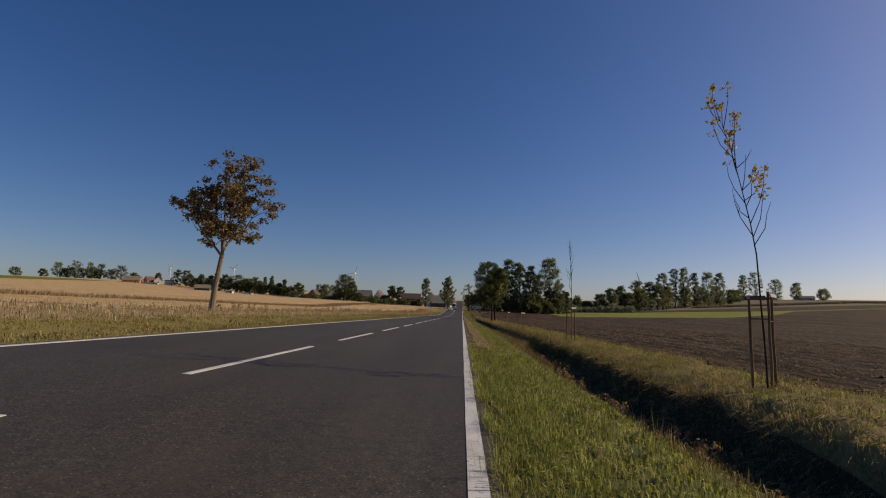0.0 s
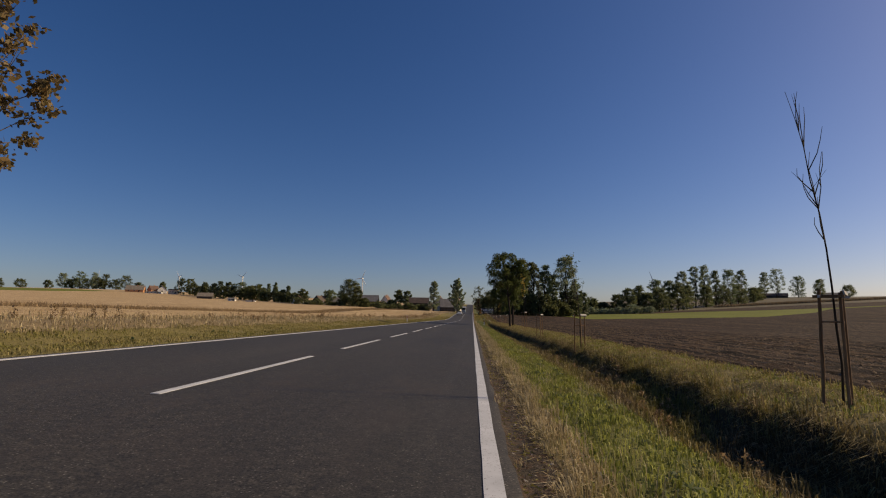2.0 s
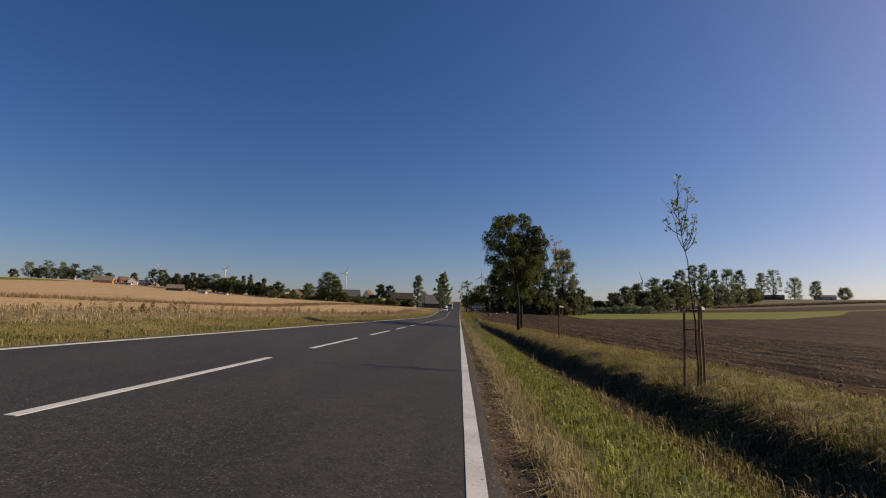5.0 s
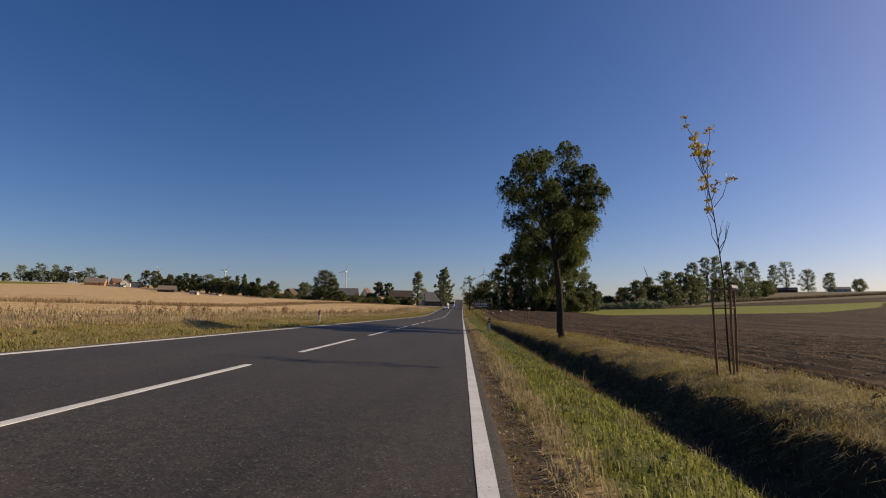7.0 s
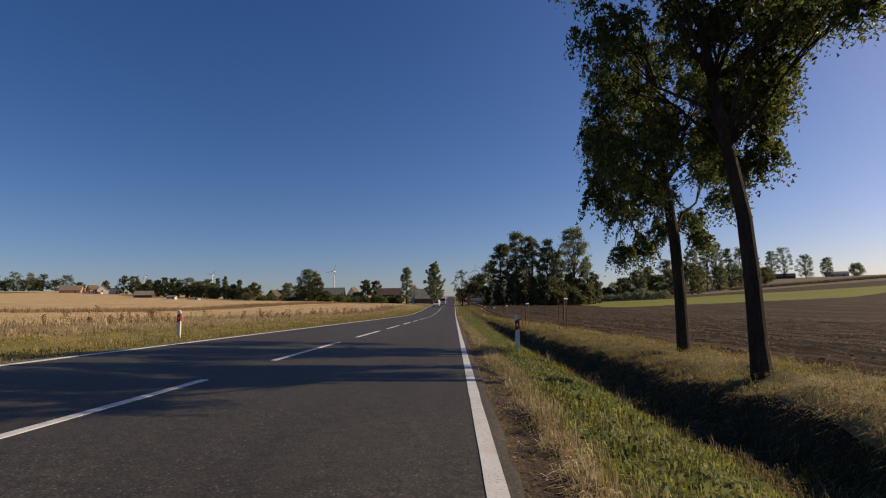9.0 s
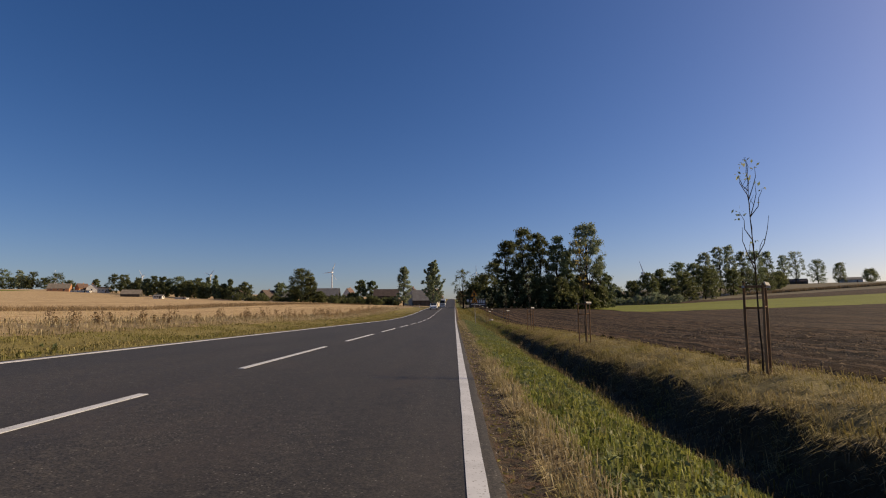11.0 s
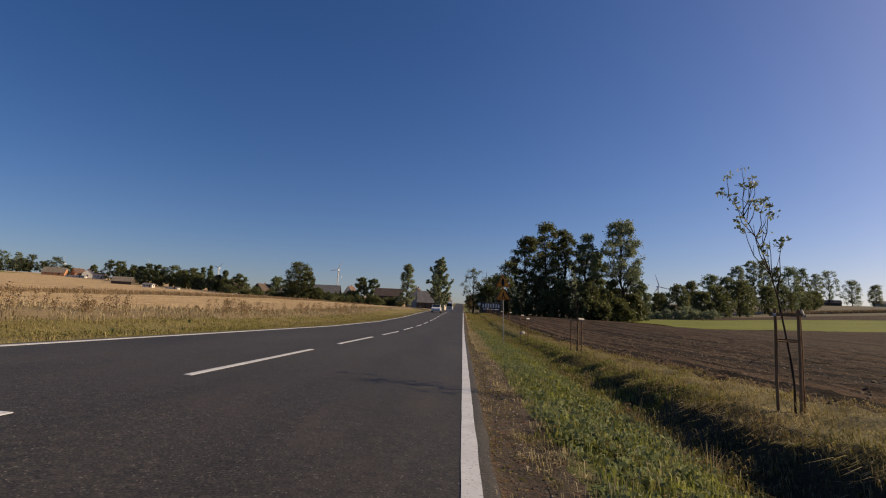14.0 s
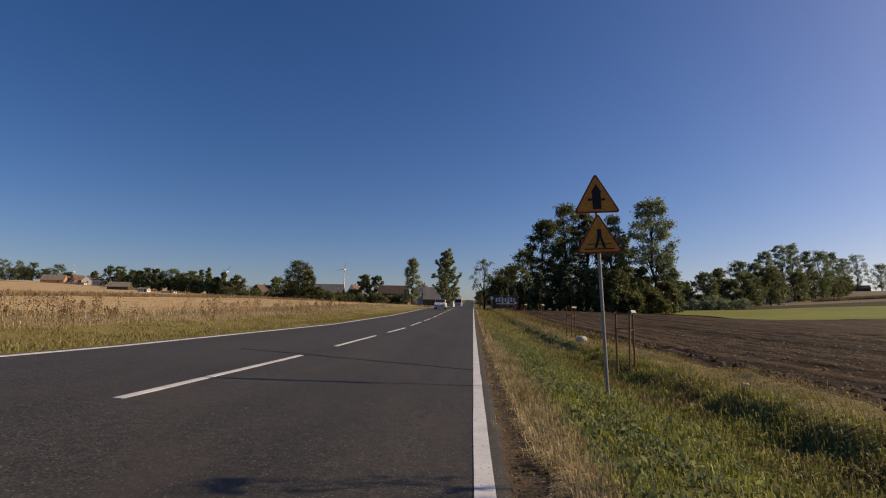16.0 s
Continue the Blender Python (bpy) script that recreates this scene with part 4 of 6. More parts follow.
locust(place_on(4.95, 91.8), [(0.0, 0, -0.4), (0.0, 0, 0), (-0.02, 0, 0.5), (-0.03, 0, 1.6), (-0.08, 0, 2.7), (-0.22, 0.1, 4.0), (-0.34, 0.2, 5.3), (-0.5, 0.3, 7.0), (-0.55, 0.4, 7.9), (-0.6, 0.5, 8.6)], [0.25, 0.18, 0.15, 0.135, 0.125, 0.11, 0.09, 0.065, 0.04, 0.02],
       [(-2.0, 0, 8.9, 0.8), (-2.6, 0.3, 8.2, 0.8), (-1.2, 0.5, 9.3, 0.9), (-1.5, -0.5, 8.3, 0.9), (-0.7, 0.3, 9.8, 0.7), (-2.5, -0.3, 7.2, 0.75), (-1.6, 0.6, 7.2, 0.9), (-0.7, -0.6, 7.9, 0.8), (-0.2, 0.8, 8.2, 0.7), (-2.3, 0.4, 6.2, 0.75), (-1.4, -0.4, 6.0, 0.85), (-0.5, 0.5, 6.6, 0.8)] + [
        (-1.9, 0, 5.2, 0.7), (-1.0, 0.4, 4.9, 0.7), (-2.1, -0.3, 4.4, 0.55), (-1.5, 0.3, 4.1, 0.55), (-2.1, 0.2, 3.5, 0.4), (-1.2, -0.2, 3.6, 0.4), (0.6, 0.2, 8.2, 0.7), (1.3, -0.4, 7.9, 0.7), (1.75, 0.2, 8.1, 0.6), (2.1, 0, 7.65, 0.5), (1.9, 0.4, 7.1, 0.5), (1.5, 0, 8.7, 0.55), (1.2, 0, 7.6, 0.7), (0.2, 0, 9.6, 0.7), (0.8, 0.2, 5.45, 0.6), (1.28, 0, 6.4, 0.5), (1.28, 0, 5.8, 0.4), (0.95, 0, 6.1, 0.6), (0.4, 0, 5.4, 0.5), (-0.7, 0, 10.1, 0.7), (0.5, 0.2, 9.1, 0.55), (-1.7, 0.2, 9.7, 0.7), (1.1, 0, 8.7, 0.6), (1.4, 0.5, 7.0, 0.7)] + [
        (0.5, -0.5, 7.2, 0.7), (1.2, -0.3, 5.9, 0.5), (0.9, 0.3, 6.1, 0.6), (-0.4, -1.6, 5.8, 0.6), (0.0, -1.5, 6.7, 0.65), (-0.5, -1.5, 7.6, 0.65), (0.3, -1.2, 5.2, 0.5), (0.5, 0.2, 6.0, 0.6), (0.95, 0, 4.9, 0.5), (0.8, -0.3, 5.4, 0.55), (0.8, 0.2, 4.3, 0.45), (0.5, -0.2, 3.8, 0.4), (0.2, 0.3, 4.6, 0.5), (0.95, 0.3, 4.3, 0.35), (1.25, 0, 5.3, 0.4), (0.6, 0.2, 3.5, 0.28)],
       3, 135000, "tall roadside locust with bent dark trunk and hanging foliage")
locust(place_on(5.72, 96.7), [(0.0, 0, -0.4), (0.0, 0, 0), (0.0, 0, 1.5), (-0.05, 0, 3.0), (-0.2, 0, 4.4), (-0.4, 0, 6.0), (-0.5, 0, 8.0), (-0.6, 0, 9.4)], [0.22, 0.17, 0.145, 0.135, 0.115, 0.09, 0.055, 0.02],
       [(-1.6, 0, 4.9, 0.7), (-1.2, 0.3, 3.9, 0.5), (-0.7, 0.0, 3.0, 0.42), (-1.4, 0.0, 2.7, 0.3), (0.6, 0, 3.0, 0.36), (0.1, 0.2, 3.5, 0.4), (1.3, 0.1, 3.9, 0.4), (-0.4, -0.3, 5.0, 0.7), (0.4, 0.2, 4.6, 0.5), (0.4, 0.3, 5.6, 0.8), (-1.6, 0.2, 6.1, 0.8), (-0.5, 0.4, 6.6, 0.9)] + [
        (0.6, -0.2, 6.8, 0.9), (-1.6, 0.8, 7.4, 0.9), (0, 0.6, 8.2, 0.9), (1.4, 0.4, 7.7, 0.8), (2.1, 0.8, 7.0, 0.7), (1.6, 0.2, 6.2, 0.7), (1.9, 0.1, 5.3, 0.5), (1.3, 0.0, 5.0, 0.5), (-0.8, 1.2, 9.0, 0.8), (0.4, 2.2, 7.4, 0.8), (-0.6, 2.4, 6.6, 0.8), (0.2, 2.0, 5.6, 0.7)],
       4, 95000, "slender roadside locust with dark trunk and hanging foliage")

# grove by the field
r_g = random.Random(9)
GROVE = [(18.5, 285, 23.6, 8.5, "D"), (24.5, 290, 29.0, 10.5, "D"), (30.3, 293, 27.6, 9.5, "D"), (36, 288, 25.6, 8.5, "G"), (40.7, 294, 21.0, 7.0, "G"), (46.4, 287, 30.3, 11.5, "P"), (53.6, 300, 17.0, 8.0, "G"), (59.3, 310, 12.3, 7.0, "G"),
         (47.2, 300, 13.0, 8.0, "D"), (14.8, 300, 17.5, 11, "D"), (10.6, 310, 13.0, 7.0, "D"), (35, 281, 10, 9, "D"), (28.4, 282, 10.5, 9, "D"), (21.6, 283, 11.4, 9, "D"), (40.5, 284, 8.5, 8, "D"), (12.5, 292, 7, 8, "D"), (17.5, 286, 6, 7, "D"), (25, 281, 6, 8, "D"), (31.5, 280, 6, 8, "D"), (38, 281, 5.5, 8, "D"), (45, 285, 6, 8, "D"), (50, 290, 8, 8, "D"), (8, 304, 9, 8, "D")]
for i, (x, y, h, w, k) in enumerate(GROVE):
    tall = h > 19
    tree(place_on(x, y), h, w, LEAF_GROVE if k == "D" else KINDS[k], {"D": "tall dark broadleaf tree in the grove", "G": "leafy green tree in the grove", "P": "pale airy poplar standing at the grove edge"}[k], 31 + i,
         0.40 if k == "P" else (0.12 if tall else 0.02), 55 if tall else 30, 8000 if k == "P" else (8000 if tall else 5000), 0.33, name="grove_tree", group="grove by the field", spread=0.15)
def upswept_poplar(place, height, reach, seed, label):
    """A straight trunk with long branches that sweep upwards, leaves gathered along them."""
    r0, rng = random.Random(seed), np.random.default_rng(seed)
    root = thing("poplar_tree", place, label, "tree")
    verts, faces, spots = [], [], []
    tube(verts, faces, [Vector((0, 0, -0.4)), Vector((0.05, 0, height * 0.3)), Vector((-0.1, 0, height * 0.65)), Vector((0.1, 0, height * 0.93))], [0.42, 0.3, 0.18, 0.03], 8)
    for k in range(38):
        f = 0.06 + 0.90 * (k / 37) ** 0.9
        a = k * 2.39996 + r0.uniform(-0.4, 0.4)
        ln = reach * (1.0 - 0.78 * max(0, (f - 0.30) / 0.7)) * r0.uniform(0.65, 1.1) * (0.75 if f < 0.2 else 1.0)
        rise = ln * r0.uniform(0.75, 1.2)
        s = Vector((0, 0, f * height * 0.93))
        m1 = s + Vector((math.cos(a) * ln * 0.6, math.sin(a) * ln * 0.6, rise * 0.35))
        e = s + Vector((math.cos(a) * ln, math.sin(a) * ln, rise))
        tube(verts, faces, [s, m1, e], [0.07, 0.045, 0.012], 4)
        for q in range(14):
            u = 0.12 + 0.9 * r0.random()
            p = s.lerp(m1, u * 2) if u < 0.5 else m1.lerp(e, u * 2 - 1)
            spots.append(p + Vector((r0.gauss(0, 0.22), r0.gauss(0, 0.22), r0.gauss(0.1, 0.25))))
    raw("trunk", verts, faces, PALE_BARK, root)
    v, f = leaf_tris(rng, cloud(rng, spots, 0.62, 42000), 0.2, 0.6)
    np_mesh("crown", v, f, LEAF_PALE, root)
    return root


upswept_poplar(place_on(-9.2, 330), 20.6, 5.6, 23, "pale green poplar with upswept branches beside the road")
tree(place_on(-25.7, 370), 20, 6.4, LEAF_PALE, "slim pale poplar among the farm buildings", 24, 0.05, 50, 12000, 0.26, cone=0.1, name="poplar_tree", spread=0.16)
tree(place_on(3.2, 308), 15.4, 8.0, LEAF_DARK, "thin-leaved roadside tree with bare twigs", 25, 0.3, 34, 1700, 0.22, name="sparse_tree", spread=0.10)
tree(place_on(8.8, 320), 12.8, 8.5, LEAF_DARK, "dark rounded tree beside the road", 26, 0.1, 34, 2200, 0.34, name="roadside_tree")
LEFT_A = [(-567.7, 760, 24.6, 18, "G"), (-538.4, 750, 23.4, 13, "P"), (-525.6, 755, 21.6, 16, "D"), (-513.3, 760, 14.2, 16, "D"), (-505.7, 770, 21.2, 20, "D"), (-407.8, 700, 13.5, 11, "D"), (-348.8, 640, 19.1, 14, "D"), (-337.5, 640, 19.1, 13, "D"),
          (-299.5, 600, 15.9, 9, "G"), (-273.3, 570, 14.9, 10, "G"), (-266.8, 570, 17.9, 8, "G"), (-253.4, 560, 17.3, 10, "D"), (-240.3, 560, 17.3, 16, "G"), (-223.7, 545, 14.4, 11, "D"), (-213.1, 540, 16.4, 11, "D"), (-195.2, 520, 16.9, 5.5, "G")]
LEFT_B = [(-184.8, 510, 18.3, 6, "G"), (-173.7, 500, 11.3, 8, "D"), (-168.9, 500, 15.3, 6, "G"), (-146.1, 470, 12.2, 11, "D"), (-124.8, 480, 12.3, 11, "G"), (-99.4, 446, 21.8, 15.5, "D"), (-92.0, 440, 16.8, 11, "D"), (-55.8, 418, 14, 8, "D"), (-48.8, 415, 13.8, 7, "G"),
          (-632, 780, 11.7, 12, "D"), (-602, 770, 22.7, 15.6, "P"), (-567, 770, 14.9, 15, "D"), (-553, 775, 17.7, 14, "P"), (-720, 790, 14, 18, "D"), (-680, 785, 13, 18, "D"), (-460, 730, 11, 14, "D")]
LEFT_C = [(-230, 552, 12, 12, "D"), (-205, 530, 13, 10, "D"), (-190, 522, 11, 9, "D"), (-180, 512, 10, 9, "D"), (-160, 490, 9, 9, "D"), (-153, 480, 8, 9, "D"), (-285, 590, 12, 12, "D"), (-310, 610, 11, 12, "D"), (-322, 618, 14, 14, "D"), (-296, 596, 13, 13, "D"), (-262, 566, 12, 12, "D"), (-248, 556, 12, 11, "D"), (-236, 552, 11, 11, "D"), (-218, 540, 11, 10, "D"), (-200, 524, 10, 10, "D"), (-176, 506, 8, 8, "D"), (-168, 496, 9, 8, "D")]
LEFT_D = [(-580, 765, 15, 15, "D"), (-548, 760, 14, 14, "D"), (-532, 758, 13, 13, "D"), (-590, 768, 13, 14, "D"), (-105, 452, 10, 9, "D"), (-86, 440, 7, 8, "D"), (-62, 420, 6, 7, "D"), (-44, 412, 6, 6, "D")]
for i, (x, y, h, w, k) in enumerate(LEFT_A + LEFT_B + LEFT_C + LEFT_D):
    big = x == -99.4
    tree(place_on(x, y), h, w, KINDS[k], {"D": "dark broadleaf tree beyond the stubble field", "G": "green tree beyond the stubble field", "P": "pale birch beyond the stubble field"}[k], 160 + i, 0.04, 60 if big else 30, 7500 if big else 3000, 0.4 if big else 0.55,
         name="field_tree", group="trees beyond the stubble", spread=0.15, cone=0.6 if k == "G" and w < 7 else 0.0)
RIGHT_A = [(108.7, 430, 13.8, 11, "D"), (113.9, 418, 18, 12, "D"), (123.3, 425, 20.2, 10, "D"), (141.1, 440, 24.5, 12, "G"), (154.4, 450, 23.8, 11, "G"), (176.5, 480, 32, 12, "P"), (191, 490, 36.6, 11, "P"), (201.4, 495, 36.9, 12, "P"), (212.7, 500, 31.3, 12, "G"),
           (234.1, 520, 32.8, 17, "G"), (254.3, 540, 32, 13, "G"), (328.4, 640, 30.8, 12, "P"), (349.7, 655, 34, 17, "P"), (386, 675, 25.6, 18, "G")]
RIGHT_B = [(159.8, 445, 20.7, 14, "D"), (140.2, 430, 17.2, 13, "D"), (129.2, 425, 14.7, 11, "D"), (176, 470, 19, 14, "D"), (198, 485, 18, 14, "D"), (222, 508, 17, 15, "D"), (246, 530, 18, 14, "D"), (90, 425, 11, 9, "D"), (78, 420, 14, 9, "G"), (68, 400, 16, 8, "G"), (62, 350, 12, 8, "G"), (98, 428, 8, 10, "D"), (275, 560, 14, 14, "D"), (300, 600, 13, 14, "D"), (420, 690, 22, 16, "D"), (460, 700, 14, 18, "D")]
for i, (x, y, h, w, k) in enumerate(RIGHT_A + RIGHT_B):
    tree(place_on(x, y), h, w, KINDS[k], {"D": "dark broadleaf tree behind the green crop", "G": "green tree behind the green crop", "P": "pale open-crowned poplar behind the green crop"}[k], 260 + i, 0.22 if k == "P" else 0.03, 48, 3600 if k == "P" else 4200, 0.5,
         name="field_tree", group="trees behind the crop", spread=0.14 if k == "P" else 0.16)
# low bushes before the right-hand trees
for i in range(9):
    x = 84 + i * 5.0
    tree(place_on(x, 405 + r_g.uniform(-3, 3)), r_g.uniform(3.5, 6.5), r_g.uniform(6, 9), LEAF_PALE, "low willow bush at the crop edge", 330 + i, 0.02, 22, 900, 0.4, name="bush", group="bushes at the crop edge")
for i in range(24):
    x, y = r_g.choice((-1, 1)) * r_g.uniform(15, 420), r_g.uniform(980, 1250)
    tree(place_on(x, y), r_g.uniform(10, 18), r_g.uniform(14, 26), LEAF_DARK, "distant tree on the far rise", 360 + i, 0.03, 24, 800, 0.9, name="far_tree", group="trees on the far rise")
for i in range(10):
    tree(place_on(r_g.uniform(-22, -13), 420 + i * 28), r_g.uniform(7, 12), r_g.uniform(5, 8), LEAF_DARK, "roadside tree climbing the far slope", 390 + i, 0.05, 24, 900, 0.5, name="far_tree", group="trees along the far road")
    tree(place_on(r_g.uniform(4, 12), 425 + i * 28), r_g.uniform(7, 12), r_g.uniform(5, 8), LEAF_GREEN if i % 2 else LEAF_AUTUMN, "roadside tree climbing the far slope", 410 + i, 0.05, 24, 900, 0.5, name="far_tree", group="trees along the far road")

# ---- staked saplings ----
def rod(verts, faces, a, b, r, sides=7, r2=None):
    tube(verts, faces, [Vector(a), Vector(b)], [r, r if r2 is None else r2], sides)


def stake_set(root, seed, top, width=0.215):
    """Three rough round stakes, two planks at the top and thin rails below."""
    r0 = random.Random(seed)
    feet = [(-width, 0.06), (0.02, -0.14), (width, 0.10)]
    heads = []
    for x, y in feet:
        verts, faces = [], []
        tip = Vector((x + r0.uniform(-0.035, 0.035), y + r0.uniform(-0.03, 0.03), top + r0.uniform(-0.02, 0.07)))
        pts = limb(r0, Vector((x, y, -0.25)), tip, 5, 0.004)
        tube(verts, faces, pts, [0.025, 0.0245, 0.024, 0.0235, 0.023, 0.0225], 8)
        raw("stake", verts, faces, STAKE, root)
        heads.append(tip)
    for k, (i, j) in enumerate(((0, 1), (1, 2), (0, 2))):
        a, b = heads[i].copy(), heads[j].copy()
        a.z = b.z = top - 0.06
        d = (b - a).normalized()
        m = Matrix.Translation((a + b) / 2) @ d.to_track_quat("X", "Z").to_matrix().to_4x4()
        h = (b - a).length / 2 + 0.07
        bm = bmesh.new()
        hh = 0.034 if k == 1 else 0.022
        box(bm, (-h, -0.011, -hh), (h, 0.011, hh), 0.004, m @ Matrix.Translation((0, -0.05, 0.05 if k == 1 else 0.0)) @ Matrix.Rotation(radians(-16 if k == 1 else 0), 4, "X"))
        # two of the three bars carry the painted sunlit tone
        part("crossbar", bm, SUNLIT_WOOD if k else STAKE, root, "sawn crossbar with sunlit paleness in its colour" if k else "")
        verts, faces = [], []
        lo = Vector((0, 0, -0.36 - r0.uniform(0, 0.05)))
        rod(verts, faces, a + lo, b + lo, 0.011, 6)
        raw("rail", verts, faces, STAKE, root)


def sapling(x, y, height, lean, seed, top, leaves, mat, label, twigs=11, bare=False, ahead=0.0, dz=0.0):
    twigs, height = twigs + 6, height * 0.92
    r0, rng = random.Random(seed), np.random.default_rng(seed)
    root = thing("sapling", place_on(x, y, dz), label, "sapling", "staked saplings")
    stake_set(root, seed, top)
    if bare:
        return root
    verts, faces = [], []
    base = Vector((0.03, 0.02, -0.15))
    pts, n = [base], 9
    for i in range(1, n + 1):
        f = i / n
        pts.append(Vector((0.03 + lean * f ** 2.2 + r0.uniform(-0.022, 0.022), 0.02 + ahead * f ** 2.2 + r0.uniform(-0.022, 0.022), height * f)))
    tube(verts, faces, pts, [0.020 * (1 - 0.83 * i / n) for i in range(n + 1)], 6)
    ends = [pts[-1], pts[-2]]
    raw("stem", verts, faces, BARK, root)
    for k in range(twigs):
        verts, faces = [], []
        j = r0.randint(4, n - 1)
        s = pts[j].lerp(pts[j + 1], r0.random()) if j < n else pts[j]
        a = r0.uniform(0, 6.28)
        out = r0.uniform(0.08, 0.38)
        ln = r0.uniform(0.4, 1.25) * (1 - 0.4 * j / n)
        e1 = s + Vector((math.cos(a) * out * 0.62, math.sin(a) * out * 0.62, ln * 0.38))
        e2 = s + Vector((math.cos(a) * out + lean * 0.12, math.sin(a) * out, ln))
        tube(verts, faces, [s, e1, (e1 + e2) / 2 + Vector((r0.uniform(-0.04, 0.04), r0.uniform(-0.04, 0.04), 0)), e2], [0.009, 0.007, 0.0055, 0.003], 4)
        if r0.random() < 0.55 or e2.z > height * 0.85:
            ends.append(e2)
        if r0.random() < 0.5:
            e3 = e1 + Vector((r0.uniform(-0.25, 0.25), r0.uniform(-0.25, 0.25), r0.uniform(0.15, 0.4)))
            tube(verts, faces, [e1, e3], [0.006, 0.002], 3)
        raw("twig", verts, faces, BARK, root)
    if leaves:
        ends = [e for e in ends if e.z > height * 0.62] or [pts[-1]]
        ends = ends + [e + Vector((r0.uniform(-0.06, 0.06), r0.uniform(-0.06, 0.06), -r0.uniform(0.05, 0.3))) for e in ends]
        v, f = leaf_quads(rng, cloud(rng, ends, 0.12, leaves * 2), 0.042, 0.55, 0.5)
        np_mesh("leaves", v, f, mat, root)
    return root


sapling(5.32, 9.9, 6.1, 0.0, 51, 1.72, 210, LEAF_YELLOW, "leaning staked sapling with a few yellow leaves", 17, ahead=1.5)
sapling(5.15, 26.3, 5.6, 0.1, 52, 1.62, 0, LEAF_GREEN, "bare staked sapling on the ditch bank", 7, ahead=1.0)
sapling(4.35, 41.0, 4.45, -0.05, 53, 1.50, 90, LEAF_GREEN, "short staked sapling with a green leafy top", 8, ahead=2.1)
sapling(4.6, 56.5, 4.2, -0.1, 54, 1.60, 90, LEAF_PALE, "staked sapling with pale thin leaves", 10, ahead=0.6)
sapling(5.3, 75.2, 6.0, 0.05, 55, 1.80, 260, LEAF_YELLOW, "tall staked sapling with yellow leaf tufts", 13, ahead=1.3)
sapling(5.5, 111.0, 4.0, 0.0, 56, 1.65, 30, LEAF_PALE, "thin staked sapling beside the locusts", 9)
sapling(5.0, 122.2, 4.15, 0.1, 57, 1.62, 60, LEAF_YELLOW, "crooked staked sapling leaning along the ditch", 12, ahead=1.2)
sapling(4.95, 137.0, 4.3, 0.0, 58, 1.55, 150, LEAF_PALE, "staked sapling with sparse pale leaves", 11, ahead=2.0)
sapling(4.7, 151.3, 3.7, 0.0, 59, 1.55, 110, LEAF_PALE, "staked sapling with sparse pale leaves", 11, ahead=0.8, dz=-0.12)
for i, (x, y) in enumerate([(3.6, 160.5), (4.9, 175.0), (5.0, 188.0), (5.0, 201.0), (5.0, 214.0), (5.0, 228.0), (5.0, 243.0)]):
    sapling(x, y, 3.9, 0.0, 60 + i, 1.55, 60, LEAF_PALE, "tree stakes without a trunk" if i == 0 else "distant staked sapling along the verge", 8, bare=(i == 0))

# ---- road furniture ----
STEEL = two_scale("galvanised_steel", (0.26, 0.25, 0.235), (0.38, 0.37, 0.35), 6, 60, 0.55, 0.15, 0.001, metal=0.25)
SIGN_YELLOW = two_scale("sign_yellow", (0.60, 0.235, 0.02), (0.68, 0.29, 0.03), 3, 40, 0.4, 0.05, 0.001)
SIGN_RED = two_scale("sign_red", (0.26, 0.03, 0.022), (0.34, 0.045, 0.03), 3, 40, 0.4, 0.05, 0.001)
SIGN_BLACK = two_scale("sign_black", (0.012, 0.012, 0.012), (0.02, 0.02, 0.02), 3, 40, 0.5, 0.05, 0.001)
WHITE_PLASTIC = two_scale("white_plastic", (0.60, 0.60, 0.58), (0.74, 0.74, 0.72), 4, 30, 0.5, 0.1, 0.002)


def prism(bm, pts, y0, y1):
    """A flat plate with outline pts (x, z) between two depths."""
    a = [bm.verts.new((x, y0, z)) for x, z in pts]
    b = [bm.verts.new((x, y1, z)) for x, z in pts]
    bm.faces.new(a)
    bm.faces.new(list(reversed(b)))
    n = len(pts)
    for i in range(n):
        bm.faces.new((a[i], b[i], b[(i + 1) % n], a[(i + 1) % n]))
    bmesh.ops.recalc_face_normals(bm, faces=bm.faces)


def rounded_triangle(cx, z0, side, r):
    h = side * math.sqrt(3) / 2
    pts = []
    for (px, pz), a0 in (((cx + side / 2, z0), -90), ((cx, z0 + h), 30), ((cx - side / 2, z0), 150)):
        mx, mz = cx, z0 + h / 3
        d = math.hypot(mx - px, mz - pz)
        ox, oz = px + (mx - px) / d * 2 * r, pz + (mz - pz) / d * 2 * r
        for k in range(6):
            a = radians(a0 + 120 * k / 5)
            pts.append((ox + math.cos(a) * r, oz + math.sin(a) * r))
    return pts


